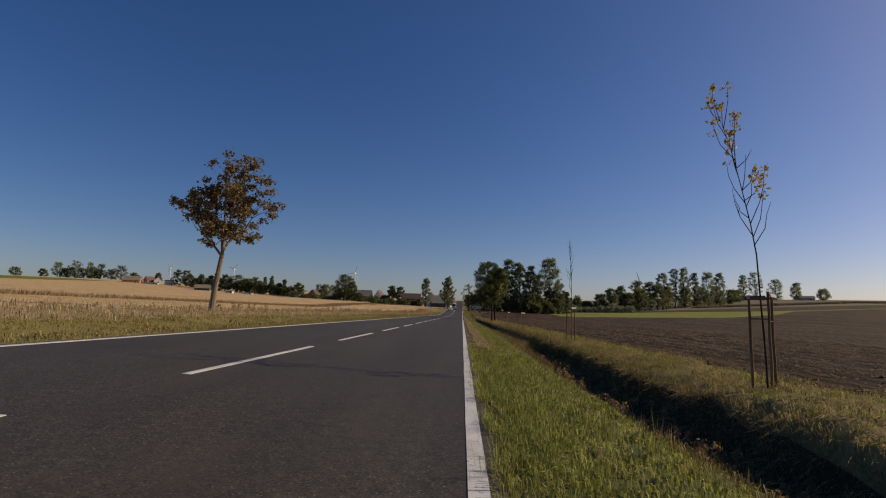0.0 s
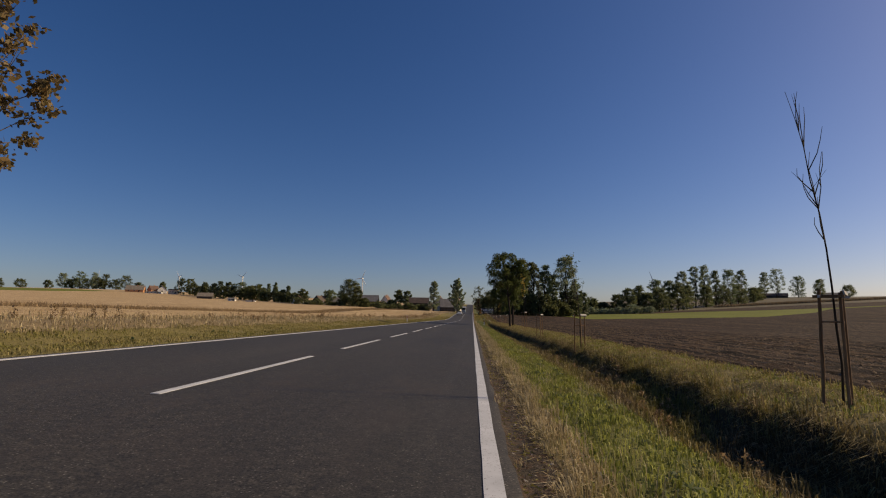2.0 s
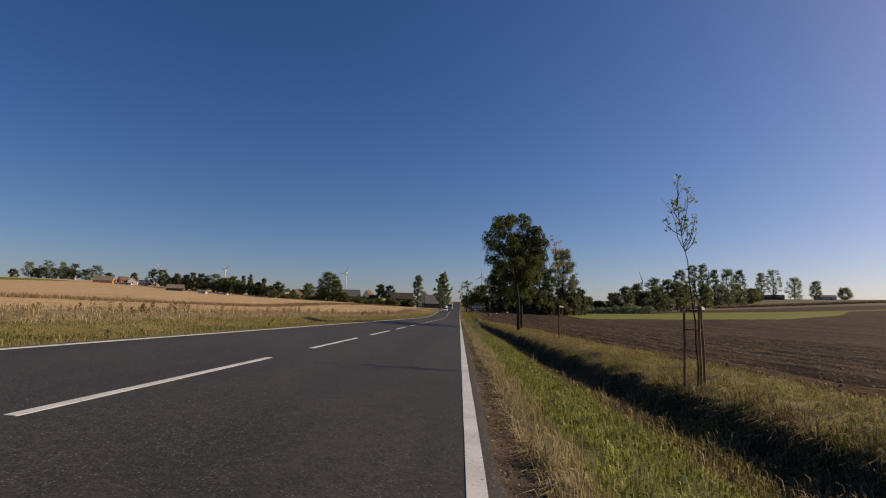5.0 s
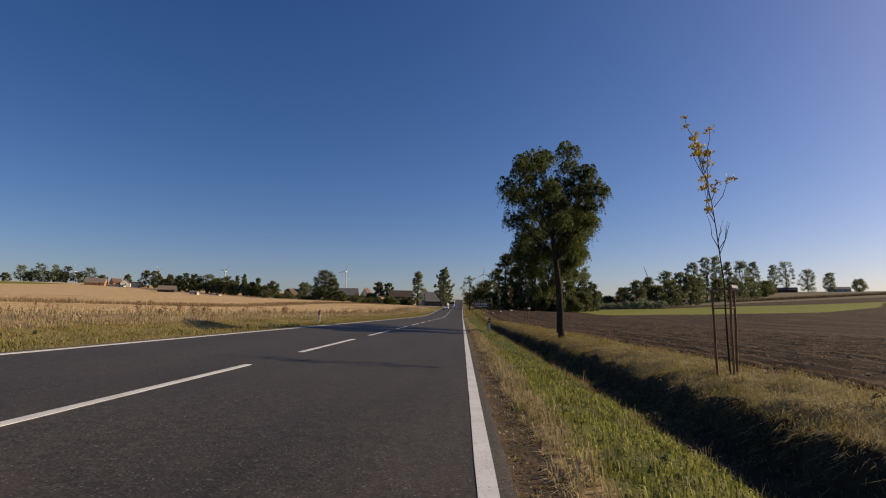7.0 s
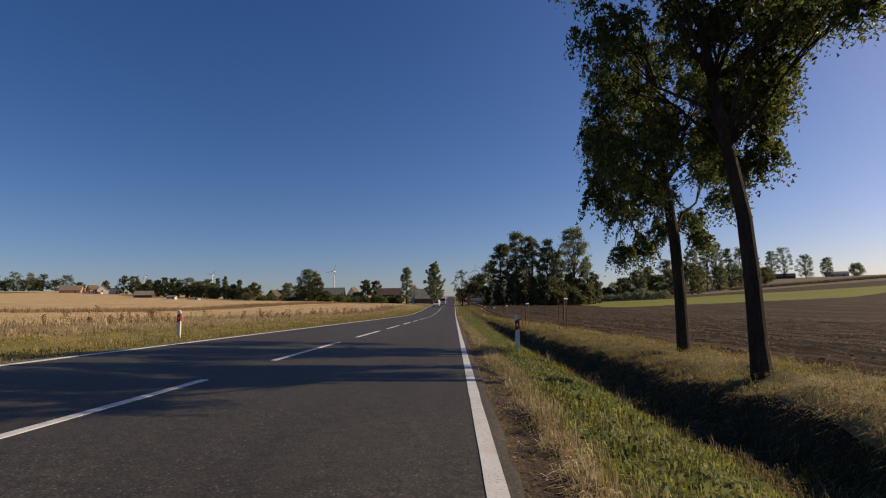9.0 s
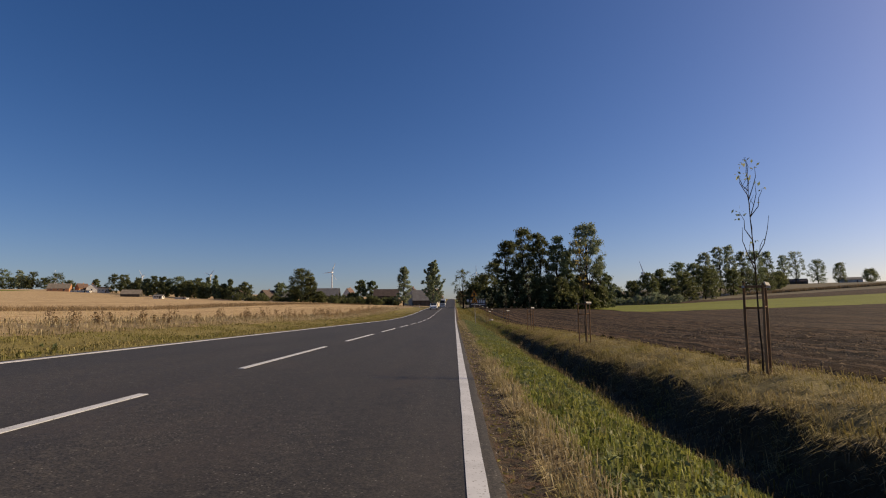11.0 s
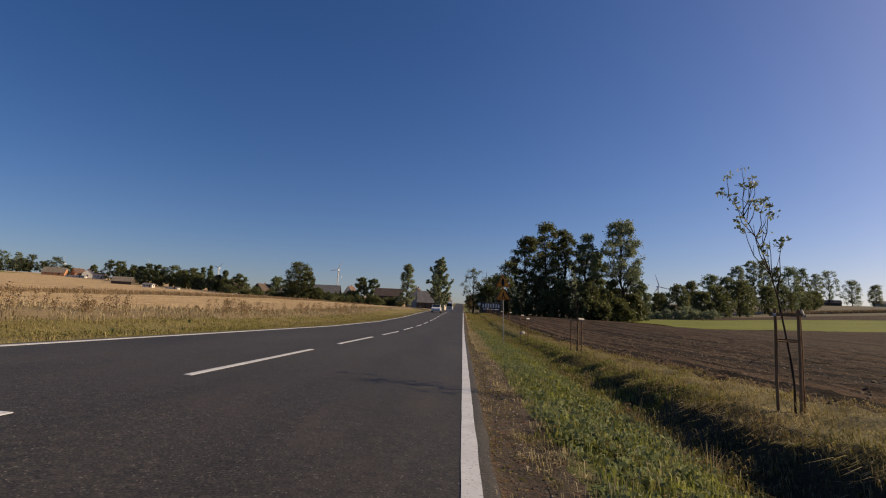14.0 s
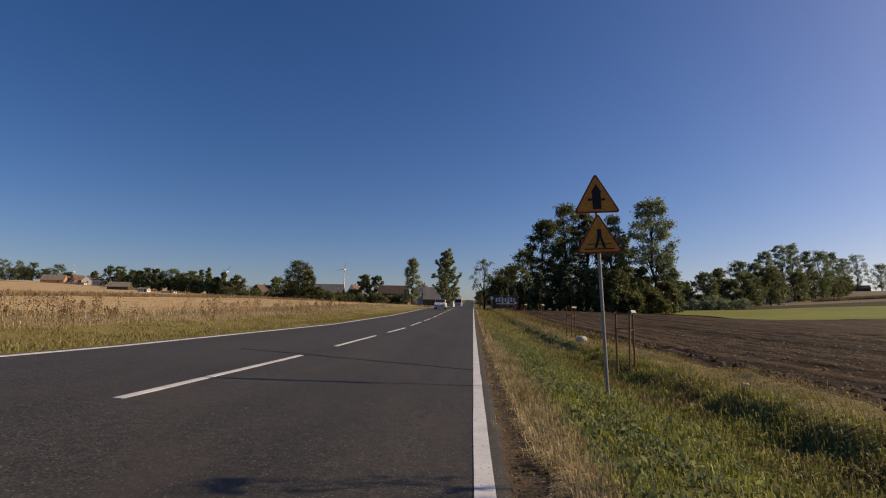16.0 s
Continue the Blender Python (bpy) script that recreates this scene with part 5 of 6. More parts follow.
def warning_sign(x, y):
    root = thing("road_sign", place_on(x, y), "two yellow triangular warning plates on a leaning steel post", "road sign")
    root.matrix_world = root.matrix_world @ pose(0, 0, 0, 0, -2.4, 3)
    verts, faces = [], []
    rod(verts, faces, (0, 0.05, -0.5), (0, 0.05, 3.52), 0.027, 12)
    raw("post", verts, faces, STEEL, root)
    for z0, kind in ((2.91, "cross"), (2.255, "stripes")):
        bm = bmesh.new()
        prism(bm, rounded_triangle(0, z0, 0.76, 0.035), -0.004, 0.010)
        plate = part("plate", bm, SIGN_RED, root, "red-bordered warning plate")
        bm = bmesh.new()
        prism(bm, rounded_triangle(0, z0 + 0.026, 0.675, 0.025), -0.0085, -0.0045)
        part("panel", bm, SIGN_YELLOW, plate, "yellow reflective panel")
        bm = bmesh.new()
        box(bm, (-0.12, 0.012, z0 + 0.16), (0.12, 0.035, z0 + 0.20), 0.003)
        box(bm, (-0.045, 0.012, z0 + 0.15), (0.045, 0.092, z0 + 0.21), 0.003)
        part("clamp", bm, STEEL, plate, "steel mounting clamp")
        bm = bmesh.new()
        if kind == "cross":
            prism(bm, [(-0.07, z0 + 0.06), (0.07, z0 + 0.06), (0.07, z0 + 0.33), (0.09, z0 + 0.33), (0, z0 + 0.47), (-0.09, z0 + 0.33), (-0.07, z0 + 0.33)], -0.0125, -0.009)
            part("symbol", bm, SIGN_BLACK, plate, "thick black upright arrow")
            bm = bmesh.new()
            prism(bm, [(-0.14, z0 + 0.20), (-0.074, z0 + 0.20), (-0.074, z0 + 0.235), (-0.14, z0 + 0.235)], -0.0125, -0.009)
            prism(bm, [(0.074, z0 + 0.20), (0.14, z0 + 0.20), (0.14, z0 + 0.235), (0.074, z0 + 0.235)], -0.0125, -0.009)
            part("symbol", bm, SIGN_BLACK, plate, "thin black side bars")
        else:
            prism(bm, [(-0.24, z0 + 0.062), (0.24, z0 + 0.062), (0.24, z0 + 0.078), (-0.24, z0 + 0.078)], -0.0125, -0.009)
            part("stripe", bm, SIGN_BLACK, plate, "black crossing stripe")
            bm = bmesh.new()
            prism(bm, [(-0.19, z0 + 0.14), (0.19, z0 + 0.14), (0.19, z0 + 0.154), (-0.19, z0 + 0.154)], -0.0125, -0.009)
            part("stripe", bm, SIGN_BLACK, plate, "black crossing stripe")
            bm = bmesh.new()
            prism(bm, [(-0.085, z0 + 0.085), (-0.04, z0 + 0.085), (0.012, z0 + 0.24), (0.06, z0 + 0.085), (0.105, z0 + 0.085), (0.045, z0 + 0.26), (0.035, z0 + 0.39), (-0.025, z0 + 0.39), (-0.03, z0 + 0.25)], -0.016, -0.013)
            part("symbol", bm, SIGN_BLACK, plate, "plain black forked shape")
    return root


warning_sign(2.03, 155.9)


def marker_post(x, y, label, turn=0.0, height=1.02):
    root = thing("marker_post", place_on(x, y), label, "marker post", "roadside marker posts", turn)
    bm = bmesh.new()
    prism(bm, [(-0.06, -0.3), (0.06, -0.3), (0.06, height - 0.05), (0.0, height), (-0.06, height - 0.02)], -0.045, 0.045)
    part("body", bm, WHITE_PLASTIC, root)
    bm = bmesh.new()
    prism(bm, [(-0.062, height - 0.46), (0.062, height - 0.40), (0.062, height - 0.12), (-0.062, height - 0.18)], -0.048, 0.048)
    part("band", bm, SIGN_RED, root, "red reflective band")
    bm = bmesh.new()
    box(bm, (-0.02, -0.052, height - 0.34), (0.02, -0.0485, height - 0.26), 0.001)
    part("reflector", bm, WHITE_PLASTIC, root, "small pale reflector")
    return root


marker_post(1.57, 98.0, "white plastic marker post with red band on the verge")
marker_post(-10.4, 102.2, "white marker post with red band on the far verge")
marker_post(-10.2, 255.0, "white marker post standing on the far verge")
marker_post(-10.3, 3.0, "white marker post standing on the far verge")

# round sign and dark board by the village entrance
GREY_WALL = two_scale("dark_boards", (0.055, 0.048, 0.042), (0.11, 0.10, 0.085), 0.5, 9, 0.9, 0.4, 0.01, (1, 1, 0.2))
rs = thing("round_sign", place_on(3.9, 262), "round sign on a thin post beside the road", "road sign")
verts, faces = [], []
rod(verts, faces, (0, 0.04, -0.3), (0, 0.04, 3.0), 0.04, 8)
raw("post", verts, faces, STEEL, rs)
bm = bmesh.new()
prism(bm, [(0.42 * math.cos(k * math.pi / 12), 2.6 + 0.42 * math.sin(k * math.pi / 12)) for k in range(24)], -0.01, 0.01)
part("plate", bm, STEEL, rs, "round grey plate")
bm = bmesh.new()
prism(bm, [(0.32 * math.cos(k * math.pi / 12), 2.6 + 0.32 * math.sin(k * math.pi / 12)) for k in range(24)], -0.016, -0.0105)
part("panel", bm, WHITE_PLASTIC, rs, "pale inner disc")
board = thing("sign_board", place_on(7.0, 264), "dark shop board with a row of pale lettering before the grove", "sign board")
z_b = 2.0
bm = bmesh.new()
box(bm, (-2.6, -0.05, z_b - 1.5), (2.6, 0.05, z_b + 1.2), 0.02)
part("panel", bm, GREY_WALL, board)
for px in (-2.3, 2.3):
    bm = bmesh.new()
    box(bm, (px - 0.09, 0.055, -0.4), (px + 0.09, 0.2, z_b + 1.0), 0.01)
    part("post", bm, GREY_WALL, board)
for i in range(7):
    bm = bmesh.new()
    box(bm, (-2.2 + i * 0.64, -0.062, z_b - 0.25), (-2.2 + i * 0.64 + 0.4, -0.052, z_b + (0.75 if i % 3 else 0.6)), 0.004)
    part("lettering_bar", bm, WHITE_PLASTIC, board, "pale lettering bar")
bm = bmesh.new()
box(bm, (-2.0, -0.062, z_b - 0.75), (2.0, -0.052, z_b - 0.55), 0.004)
part("lettering_bar", bm, WHITE_PLASTIC, board, "long pale lettering bar")


def rock(x, y, sx, sy, sz, seed, mat, label):
    r0 = random.Random(seed)
    bm = bmesh.new()
    bmesh.ops.create_icosphere(bm, subdivisions=2, radius=1)
    for v in bm.verts:
        k = 1 + 0.22 * noise.noise(v.co * 1.7 + Vector((seed, 0, 0)))
        v.co = Vector((v.co.x * sx * k, v.co.y * sy * k, v.co.z * sz * k + sz * 0.55))
    ob = part("boulder", bm, mat, None, label)
    ob.matrix_world = pose(*place_on(x, y), 0, 0, r0.uniform(0, 90))
    return tagged(ob, label, "stone")


PALE_STONE = two_scale("pale_stone", (0.38, 0.35, 0.31), (0.58, 0.55, 0.50), 3, 30, 0.85, 0.6, 0.01)
rock(4.65, 171.2, 0.30, 0.22, 0.16, 3, PALE_STONE, "pale boulder lying on the grassy field bank")
rock(6.6, 124.2, 0.13, 0.11, 0.10, 4, SOIL, "small brown lump at the field edge")
rock(7.0, 127.0, 0.14, 0.11, 0.09, 5, SOIL, "flat brown lump at the field edge")
rock(5.0, 157.8, 0.12, 0.09, 0.05, 6, PALE_STONE, "flat pale stone in the grass")

# ---- buildings ----
PLASTER = two_scale("plaster", (0.50, 0.46, 0.40), (0.66, 0.62, 0.55), 0.4, 8, 0.9, 0.3, 0.01)
WHITE_WALL = two_scale("white_wall", (0.66, 0.65, 0.62), (0.80, 0.79, 0.76), 0.4, 8, 0.9, 0.3, 0.01)
ORANGE_WALL = two_scale("orange_brick", (0.46, 0.23, 0.12), (0.60, 0.33, 0.18), 0.5, 9, 0.9, 0.4, 0.01)
GREY_ROOF = two_scale("grey_roof", (0.16, 0.155, 0.15), (0.26, 0.25, 0.24), 0.5, 6, 0.8, 0.4, 0.02)
BROWN_ROOF = two_scale("brown_roof", (0.085, 0.066, 0.055), (0.14, 0.105, 0.088), 0.5, 6, 0.8, 0.4, 0.02)
RED_ROOF = two_scale("red_roof", (0.13, 0.085, 0.066), (0.19, 0.12, 0.092), 0.5, 6, 0.8, 0.4, 0.02)
TAN_ROOF = two_scale("tan_roof", (0.20, 0.17, 0.135), (0.30, 0.26, 0.21), 0.5, 6, 0.8, 0.4, 0.02)
DARK_GLASS, _n, _l, _b = material("window_glass", 0.08, 0.0, 0.5)
_b.inputs["Base Color"].default_value = (0.02, 0.024, 0.03, 1)


def house(x, y, length, depth, eaves, ridge, wall, roof, turn, label, name="house", windows=3, chimney=True, sink=0.6):
    """A gabled building; its ridge runs along its own x."""
    root = thing(name, place_on(x, y), label, "building" if name != "house" else "house", "", turn)
    L, D = length / 2, depth / 2
    bm = bmesh.new()
    prism(bm, [(-D, -sink), (D, -sink), (D, eaves), (0, ridge - 0.12), (-D, eaves)], -L, L)
    bmesh.ops.rotate(bm, verts=bm.verts, cent=(0, 0, 0), matrix=Matrix.Rotation(radians(90), 3, "Z"))
    part("wall", bm, wall, root)
    run, rise = D + 0.5, ridge - eaves
    k = rise / D
    for s in (-1, 1):
        bm = bmesh.new()
        pts = [(0, ridge), (s * run, ridge - k * run), (s * run, ridge - k * run + 0.16), (0, ridge + 0.16)]
        prism(bm, pts, -L - 0.4, L + 0.4)
        bmesh.ops.rotate(bm, verts=bm.verts, cent=(0, 0, 0), matrix=Matrix.Rotation(radians(90), 3, "Z"))
        part("roof", bm, roof, root)
    for i in range(windows):
        wx = -L + (i + 0.7) * length / (windows + 0.4)
        bm = bmesh.new()
        box(bm, (wx - 0.65, -D - 0.05, eaves * 0.35), (wx + 0.65, -D + 0.1, eaves * 0.35 + 1.35), 0.02)
        win = part("window", bm, WHITE_WALL, root, "white window frame")
        for q in (-1, 1):
            bm = bmesh.new()
            box(bm, (wx + q * 0.31 - 0.27, -D - 0.062, eaves * 0.35 + 0.09), (wx + q * 0.31 + 0.27, -D - 0.052, eaves * 0.35 + 1.26))
            part("pane", bm, DARK_GLASS, win)
    bm = bmesh.new()
    box(bm, (L - 0.1, -0.6, eaves * 0.4), (L + 0.05, 0.6, eaves * 0.4 + 1.3), 0.02)
    part("window", bm, DARK_GLASS, root, "dark gable window")
    bm = bmesh.new()
    box(bm, (L * 0.5 - 0.6, -D - 0.06, -0.2), (L * 0.5 + 0.6, -D + 0.1, 2.1), 0.02)
    part("door", bm, BROWN_ROOF, root, "dark wooden door")
    if chimney:
        bm = bmesh.new()
        box(bm, (L * 0.2 - 0.35, -0.35, ridge - 0.6), (L * 0.2 + 0.35, 0.35, ridge + 0.9), 0.03)
        part("chimney", bm, ORANGE_WALL, root)
    return root


house(-413, 652, 20, 11, 2.9, 8.0, ORANGE_WALL, TAN_ROOF, 18, "orange brick house with a grey gabled roof", windows=3)
house(-398, 664, 10, 9, 4.0, 8.6, ORANGE_WALL, RED_ROOF, 60, "small house with a steep reddish roof")
house(-384, 660, 14, 10, 4.0, 8.6, WHITE_WALL, BROWN_ROOF, -60, "white gabled house with a dark roof")
house(-382, 640, 18, 5, 1.3, 1.9, WHITE_WALL, GREY_ROOF, 10, "long low white shed before the houses", name="shed", windows=4, chimney=False)
house(-358, 640, 10, 9, 5.2, 6.0, PLASTER, BROWN_ROOF, 20, "square plastered house with a low dark roof", chimney=False)
house(-262, 530, 14, 9, 2.2, 5.6, GREY_WALL, TAN_ROOF, 15, "low farm barn with a grey roof", name="barn", windows=0, chimney=False)
house(-214, 484, 6, 5, 1.8, 2.8, WHITE_WALL, GREY_ROOF, 10, "small white farm building with a pale roof", name="shed", chimney=False)
house(-196, 482, 8, 4, 0.9, 1.3, WHITE_WALL, GREY_ROOF, 5, "low white greenhouse row", name="shed", windows=0, chimney=False)
house(-131, 474, 12, 9, 3.0, 7.4, GREY_WALL, BROWN_ROOF, 70, "dark wooden cottage with a brown gable", windows=2)
house(-119, 482, 12, 8, 3.0, 6.6, GREY_WALL, GREY_ROOF, 5, "grey roofed farm shed among trees", name="barn", windows=0, chimney=False)
house(-92, 482, 19, 10, 4.4, 9.6, GREY_WALL, GREY_ROOF, 3, "long dark barn with a grey roof", name="barn", windows=0, chimney=False)
house(-76, 487, 9, 8, 4.0, 9.9, WHITE_WALL, RED_ROOF, 78, "white gabled house with a reddish roof")
house(-150, 476, 10, 8, 3.4, 7.0, WHITE_WALL, BROWN_ROOF, 60, "small white house between dark trees")
house(-39.5, 411, 14, 9, 5.2, 9.0, GREY_WALL, BROWN_ROOF, 4, "long dark farm barn with a brown roof", name="barn", windows=0, chimney=False)
house(-23.2, 399, 9, 10, 5.4, 9.8, PLASTER, BROWN_ROOF, 85, "plastered village house with a steep gable", windows=2)
house(-17.8, 392, 10, 9, 3.2, 8.4, GREY_WALL, GREY_ROOF, 8, "grey roadside barn with a steep roof", name="barn", windows=0, chimney=False)
house(-13.5, 432, 10, 8, 3.2, 6.5, PLASTER, GREY_ROOF, 80, "pale village house beside the road", windows=2)
house(352, 672, 34, 10, 2.6, 5.4, GREY_WALL, BROWN_ROOF, -25, "long dark farm roof behind the maize strip", name="barn", windows=0, chimney=False)
house(430, 690, 20, 10, 3.0, 5.5, PLASTER, GREY_ROOF, -20, "distant pale barn with a grey roof", name="barn", windows=0, chimney=False)
house(-17, 620, 15, 10, 4.0, 11.5, GREY_WALL, BROWN_ROOF, 80, "dark gabled house beside the far road", windows=2)
house(76, 424, 9, 8, 3.0, 6.0, WHITE_WALL, GREY_ROOF, -15, "small white shed behind the bushes", name="shed", windows=1, chimney=False)

# ---- wind turbines ----
TURBINE_WHITE = two_scale("turbine_white", (0.70, 0.71, 0.72), (0.80, 0.81, 0.82), 0.1, 2, 0.5, 0.05, 0.01)


def turbine(x, y, hub, rotor, spin, turn):
    root = thing("wind_turbine", place_on(x, y), "white wind turbine on the far horizon", "wind turbine", "wind turbines", turn)
    h, q = hub - ground_z(x, y), rotor / 34
    verts, faces = [], []
    tube(verts, faces, [Vector((0, 0, -2)), Vector((0, 0, h * 0.5)), Vector((0, 0, h))], [r * rotor / 34 for r in (2.4, 2.0, 1.4)], 12)
    raw("tower", verts, faces, TURBINE_WHITE, root)
    bm = bmesh.new()
    box(bm, (-1.7 * q, -3.0 * q, h - 1.2 * q), (1.7 * q, 6.5 * q, h + 2.4 * q), 0.6 * q)
    part("nacelle", bm, TURBINE_WHITE, root)
    for k in range(3):
        a = radians(spin + 120 * k)
        bm = bmesh.new()
        R = Matrix.Translation((0, -3.8 * q, h + 0.6 * q)) @ Matrix.Rotation(a, 4, "Y")
        prof = [(px * q, pz * rotor) for px, pz in ((-0.9, 0.03), (0.9, 0.03), (1.8, 0.2), (0.7, 0.75), (0.15, 1.0), (-0.25, 1.0), (-0.8, 0.5), (-1.0, 0.2))]
        prism(bm, prof, -0.35 * q, 0.35 * q)
        bmesh.ops.transform(bm, matrix=R, verts=bm.verts)
        part("blade", bm, TURBINE_WHITE, root)
    bm = bmesh.new()
    bmesh.ops.create_uvsphere(bm, u_segments=10, v_segments=6, radius=1.9 * q, matrix=Matrix.Translation((0, -3.8 * q, h + 0.6 * q)))
    part("hub", bm, TURBINE_WHITE, root, smooth=True)
    return root


turbine(-1368, 1900, 128, 28, 10, -30)
turbine(-1065, 1900, 134, 28, 80, -35)
turbine(-825, 1890, 134, 28, 50, -25)
turbine(-184, 900, 63, 15, 25, -20)
turbine(66, 1700, 120, 24, 0, -10)
turbine(456, 1400, 93, 30, 100, 15)

# ---- vehicles on the far lane ----
CAR_WHITE, _n, _l, _b = material("white_lacquer", 0.25, 0.0, 0.5)
_b.inputs["Base Color"].default_value = (0.82, 0.82, 0.81, 1)
RUBBER = two_scale("tyre_rubber", (0.012, 0.012, 0.012), (0.022, 0.022, 0.022), 5, 60, 0.85, 0.3, 0.003)
LENS, _n, _l, _b = material("headlight_lens", 0.1, 0.0, 0.6)
_b.inputs["Base Color"].default_value = (0.7, 0.7, 0.68, 1)
GREY_CURTAIN = two_scale("grey_curtain", (0.30, 0.31, 0.32), (0.40, 0.41, 0.42), 0.8, 12, 0.6, 0.2, 0.01)
DARK_TRIM = two_scale("dark_trim", (0.02, 0.02, 0.021), (0.04, 0.04, 0.042), 4, 40, 0.6, 0.1, 0.002)


def wheel(root, x, y, r, w):
    verts, faces = [], []
    prof = [(-w / 2, r * 0.93), (-w * 0.38, r), (w * 0.38, r), (w / 2, r * 0.93)]
    tube(verts, faces, [Vector((x + px, y, r)) for px, _ in prof], [q for _, q in prof], 18)
    tyre = raw("wheel", verts, faces, RUBBER, root)
    verts, faces = [], []
    tube(verts, faces, [Vector((x - w / 2 - 0.01, y, r)), Vector((x + w / 2 + 0.01, y, r))], [r * 0.6, r * 0.6], 14)
    raw("rim", verts, faces, STEEL, tyre)


def side_prism(bm, pts, x0, x1):
    """A body whose side outline is pts (y, z)."""
    prism(bm, [(y, z) for y, z in pts], x0, x1)
    for v in bm.verts:
        v.co = Vector((v.co.y, v.co.x, v.co.z))
    bmesh.ops.recalc_face_normals(bm, faces=bm.faces)


def small_car(x, y):
    root = thing("car", place_on(x, y), "white hatchback with roof bars on the far lane", "car")
    w = 0.88
    bm = bmesh.new()
    side_prism(bm, [(-2.05, 0.28), (-2.1, 0.62), (-1.95, 0.86), (-1.1, 1.02), (1.9, 1.05), (2.05, 0.7), (2.05, 0.3)], -w, w)
    bmesh.ops.bevel(bm, geom=list(bm.edges), offset=0.06, segments=2, affect="EDGES")
    part("body", bm, CAR_WHITE, root)
    bm = bmesh.new()
    side_prism(bm, [(-1.1, 1.0), (-0.35, 1.50), (1.45, 1.53), (1.9, 1.03)], -w + 0.08, w - 0.08)
    bmesh.ops.bevel(bm, geom=list(bm.edges), offset=0.05, segments=2, affect="EDGES")
    part("cabin", bm, CAR_WHITE, root)
    bm = bmesh.new()
    side_prism(bm, [(-1.06, 1.05), (-0.42, 1.46), (-0.46, 1.49), (-1.12, 1.07)], -w + 0.18, w - 0.18)
    part("windscreen", bm, DARK_GLASS, root)
    for s in (-1, 1):
        bm = bmesh.new()
        side_prism(bm, [(-0.75, 1.08), (-0.3, 1.42), (1.35, 1.44), (1.6, 1.08)], s * (w - 0.07) - 0.006, s * (w - 0.07) + 0.006)
        part("side_window", bm, DARK_GLASS, root)
        bm = bmesh.new()
        box(bm, (s * 0.66 - 0.17, -2.12, 0.62), (s * 0.66 + 0.17, -1.98, 0.78), 0.03)
        part("headlight", bm, LENS, root)
        bm = bmesh.new()
        box(bm, (s * 0.98 - 0.09, -0.85, 1.02), (s * 0.98 + 0.09, -0.72, 1.16), 0.03)
        part("mirror", bm, DARK_TRIM, root)
        bm = bmesh.new()
        box(bm, (s * 0.62 - 0.02, -0.2, 1.53), (s * 0.62 + 0.02, 1.3, 1.60), 0.01)
        part("roof_bar", bm, DARK_TRIM, root)
        for wy in (-1.3, 1.3):
            wheel(root, s * (w - 0.1), wy, 0.31, 0.2)
    bm = bmesh.new()
    box(bm, (-0.6, -2.125, 0.40), (0.6, -2.06, 0.56), 0.02)
    part("grille", bm, DARK_TRIM, root)
    bm = bmesh.new()
    box(bm, (-0.26, -2.15, 0.44), (0.26, -2.128, 0.54), 0.003)
    part("number_plate", bm, WHITE_PLASTIC, root)
    return root


small_car(-5.2, 232)


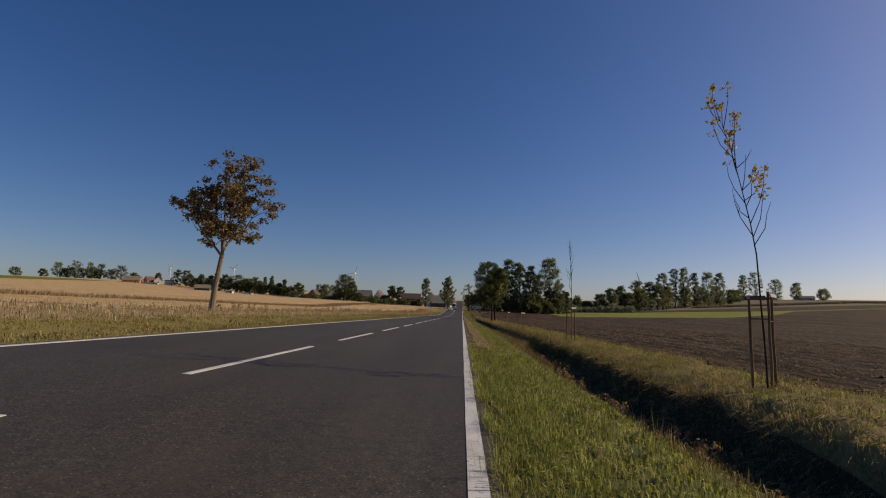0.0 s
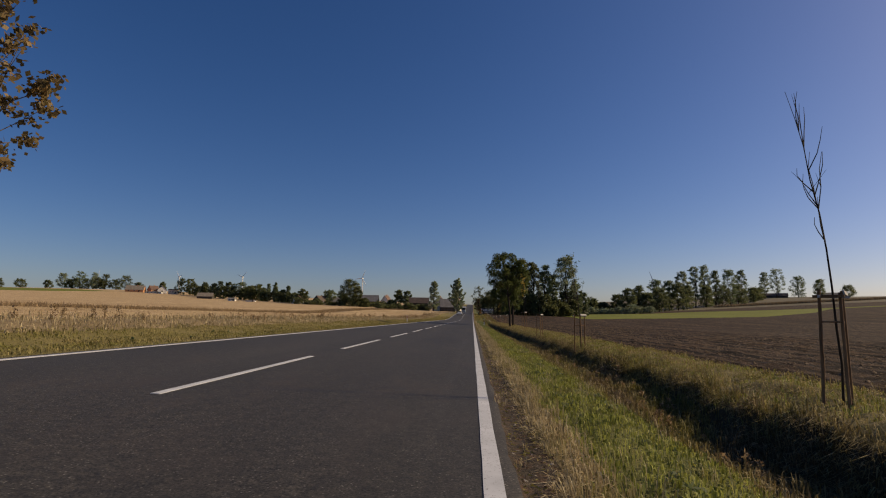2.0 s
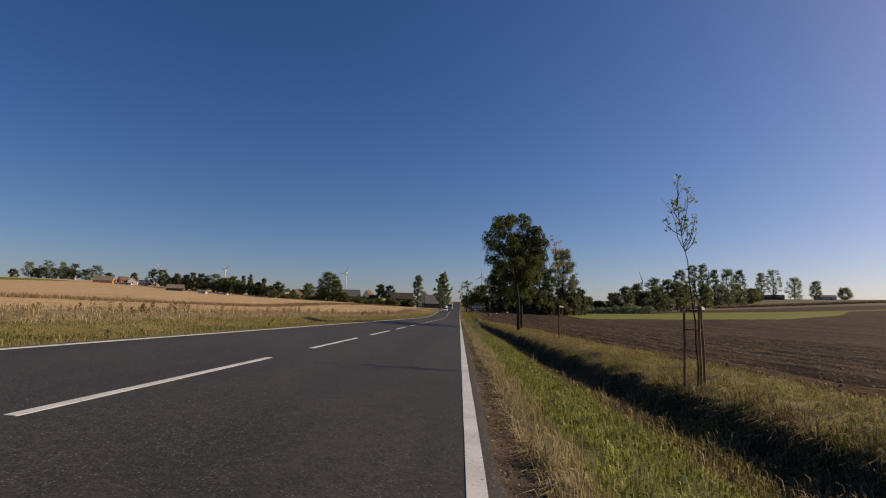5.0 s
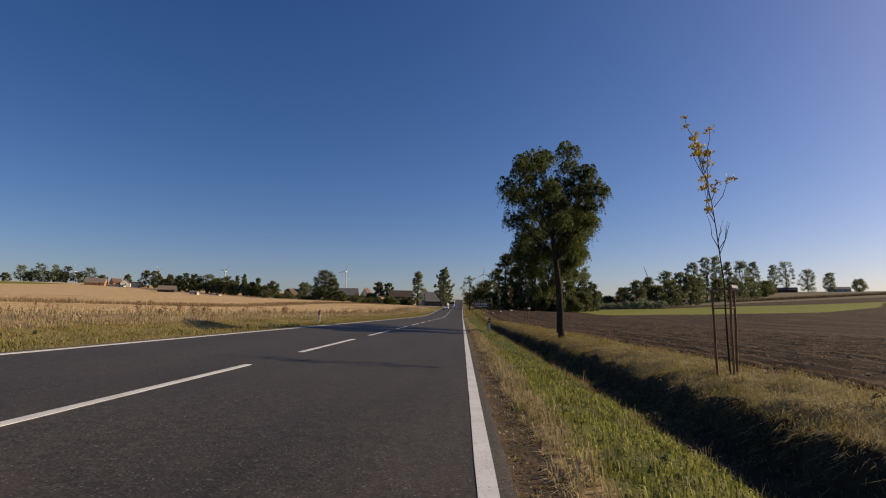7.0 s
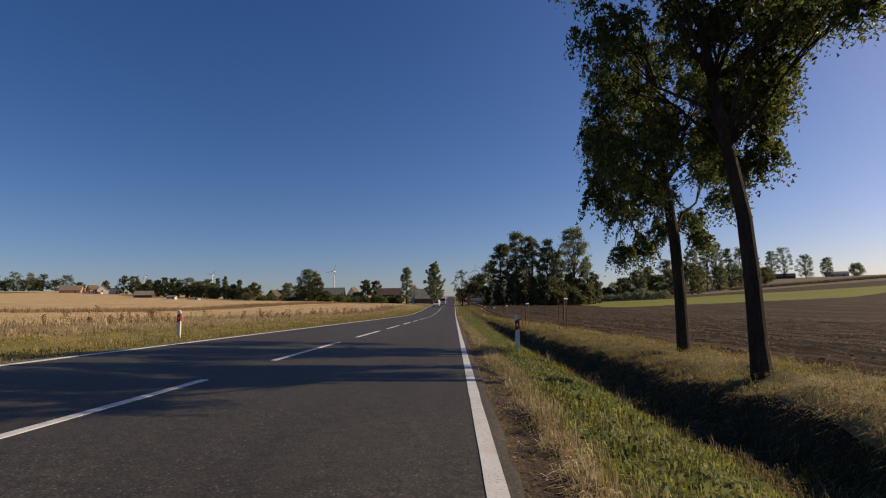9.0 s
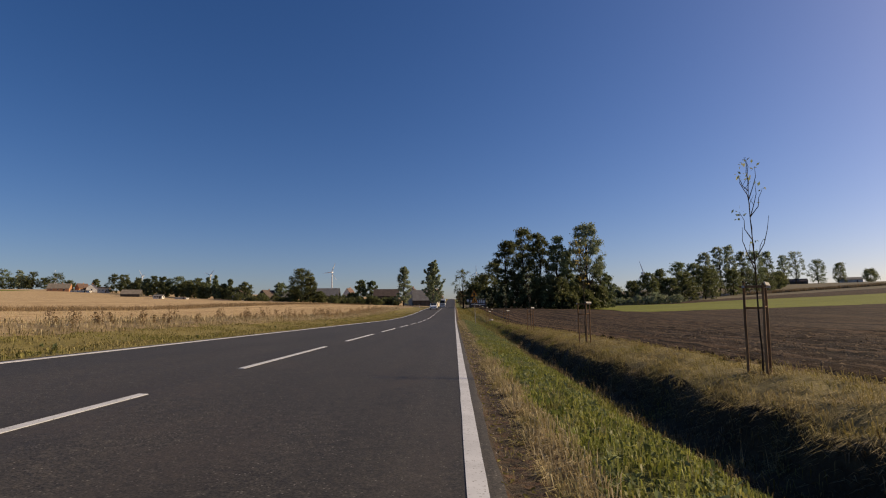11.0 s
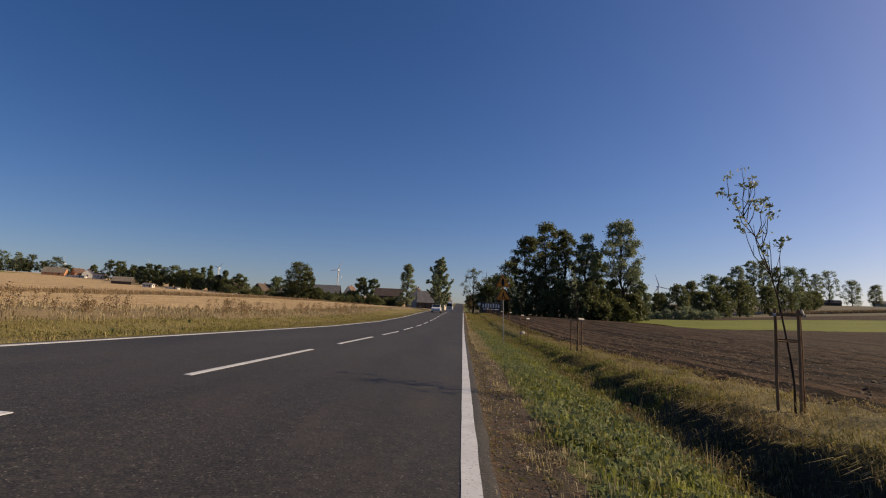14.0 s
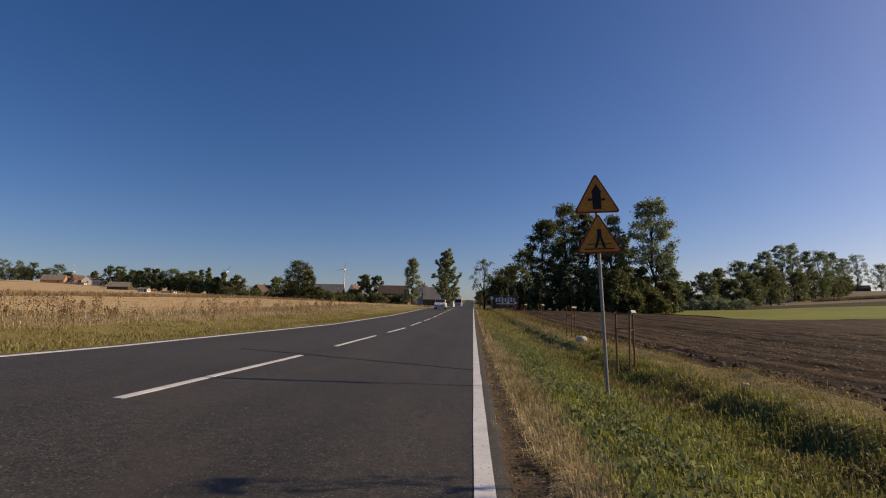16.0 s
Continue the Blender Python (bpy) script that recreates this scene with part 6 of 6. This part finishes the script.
def lorry(x, y):
    root = thing("lorry", place_on(x, y), "white lorry with a grey curtain-sided trailer on the far lane", "lorry")
    w = 1.25
    bm = bmesh.new()
    side_prism(bm, [(-0.05, 0.55), (-0.12, 1.3), (-0.02, 1.9), (0.22, 2.95), (0.55, 3.55), (1.9, 3.65), (2.0, 0.9), (1.2, 0.55)], -w, w)
    bmesh.ops.bevel(bm, geom=list(bm.edges), offset=0.09, segments=2, affect="EDGES")
    part("cab", bm, CAR_WHITE, root)
    bm = bmesh.new()
    side_prism(bm, [(-0.07, 1.95), (0.16, 2.9), (0.12, 2.95), (-0.12, 1.98)], -w + 0.12, w - 0.12)
    part("windscreen", bm, DARK_GLASS, root)
    bm = bmesh.new()
    side_prism(bm, [(-0.1, 2.95), (0.2, 2.95), (0.25, 3.15), (-0.12, 3.1)], -w + 0.05, w - 0.05)
    part("sun_visor", bm, DARK_TRIM, root)
    for i in range(6):
        bm = bmesh.new()
        box(bm, (-0.85, -0.17, 0.88 + i * 0.13), (0.85, -0.08, 0.95 + i * 0.13), 0.015)
        part("grille_slat", bm, STEEL, root)
    bm = bmesh.new()
    box(bm, (-w, -0.25, 0.32), (w, 0.1, 0.80), 0.06)
    part("bumper", bm, CAR_WHITE, root)
    bm = bmesh.new()
    box(bm, (-0.3, -0.275, 0.46), (0.3, -0.255, 0.57), 0.003)
    part("number_plate", bm, WHITE_PLASTIC, root)
    for s in (-1, 1):
        bm = bmesh.new()
        box(bm, (s * 0.95 - 0.2, -0.27, 0.58), (s * 0.95 + 0.2, -0.2, 0.76), 0.03)
        part("headlight", bm, LENS, root)
        bm = bmesh.new()
        box(bm, (s * 1.48 - 0.12, -0.05, 1.95), (s * 1.48 + 0.12, 0.08, 2.75), 0.04)
        part("mirror", bm, DARK_TRIM, root)
        bm = bmesh.new()
        box(bm, (s * w - 0.012, 0.45, 2.0), (s * w + 0.012, 1.35, 2.8), 0.008)
        part("side_window", bm, DARK_GLASS, root)
        for wy in (1.0, 4.6):
            wheel(root, s * 1.05, wy, 0.5, 0.32)
        for wy in (10.6, 11.9, 13.2):
            wheel(root, s * 1.02, wy, 0.5, 0.36)
    bm = bmesh.new()
    box(bm, (-1.275, 2.6, 1.15), (1.275, 16.0, 3.95), 0.04)
    part("trailer", bm, GREY_CURTAIN, root, "grey curtain-sided trailer box")
    bm = bmesh.new()
    box(bm, (-1.0, 1.6, 0.75), (1.0, 15.8, 1.12), 0.03)
    part("chassis", bm, DARK_TRIM, root)
    bm = bmesh.new()
    box(bm, (-1.27, 2.55, 1.15), (1.27, 2.62, 4.0), 0.02)
    part("front_board", bm, CAR_WHITE, root)
    return root


lorry(-5.6, 345)

for i in range(15):
    x = -66 + i * 2.5
    tree(place_on(x, 392 + r_g.uniform(-4, 4) - abs(i - 11) * 0.4), r_g.uniform(2.6, 5.2), r_g.uniform(4, 6.5), LEAF_DARK, "dark hedge bush before the farm buildings", 450 + i, 0.02, 18, 900, 0.32, name="hedge_bush", group="hedge before the farm")
for i in range(18):
    x = -148 + i * 4.4
    tree(place_on(x, 455 - x * 0.02 + r_g.uniform(-4, 4)), r_g.uniform(2.5, 5.5), r_g.uniform(5, 8), LEAF_DARK, "dark hedge bush beyond the stubble", 480 + i, 0.02, 18, 900, 0.36, name="hedge_bush", group="hedge beyond the stubble")
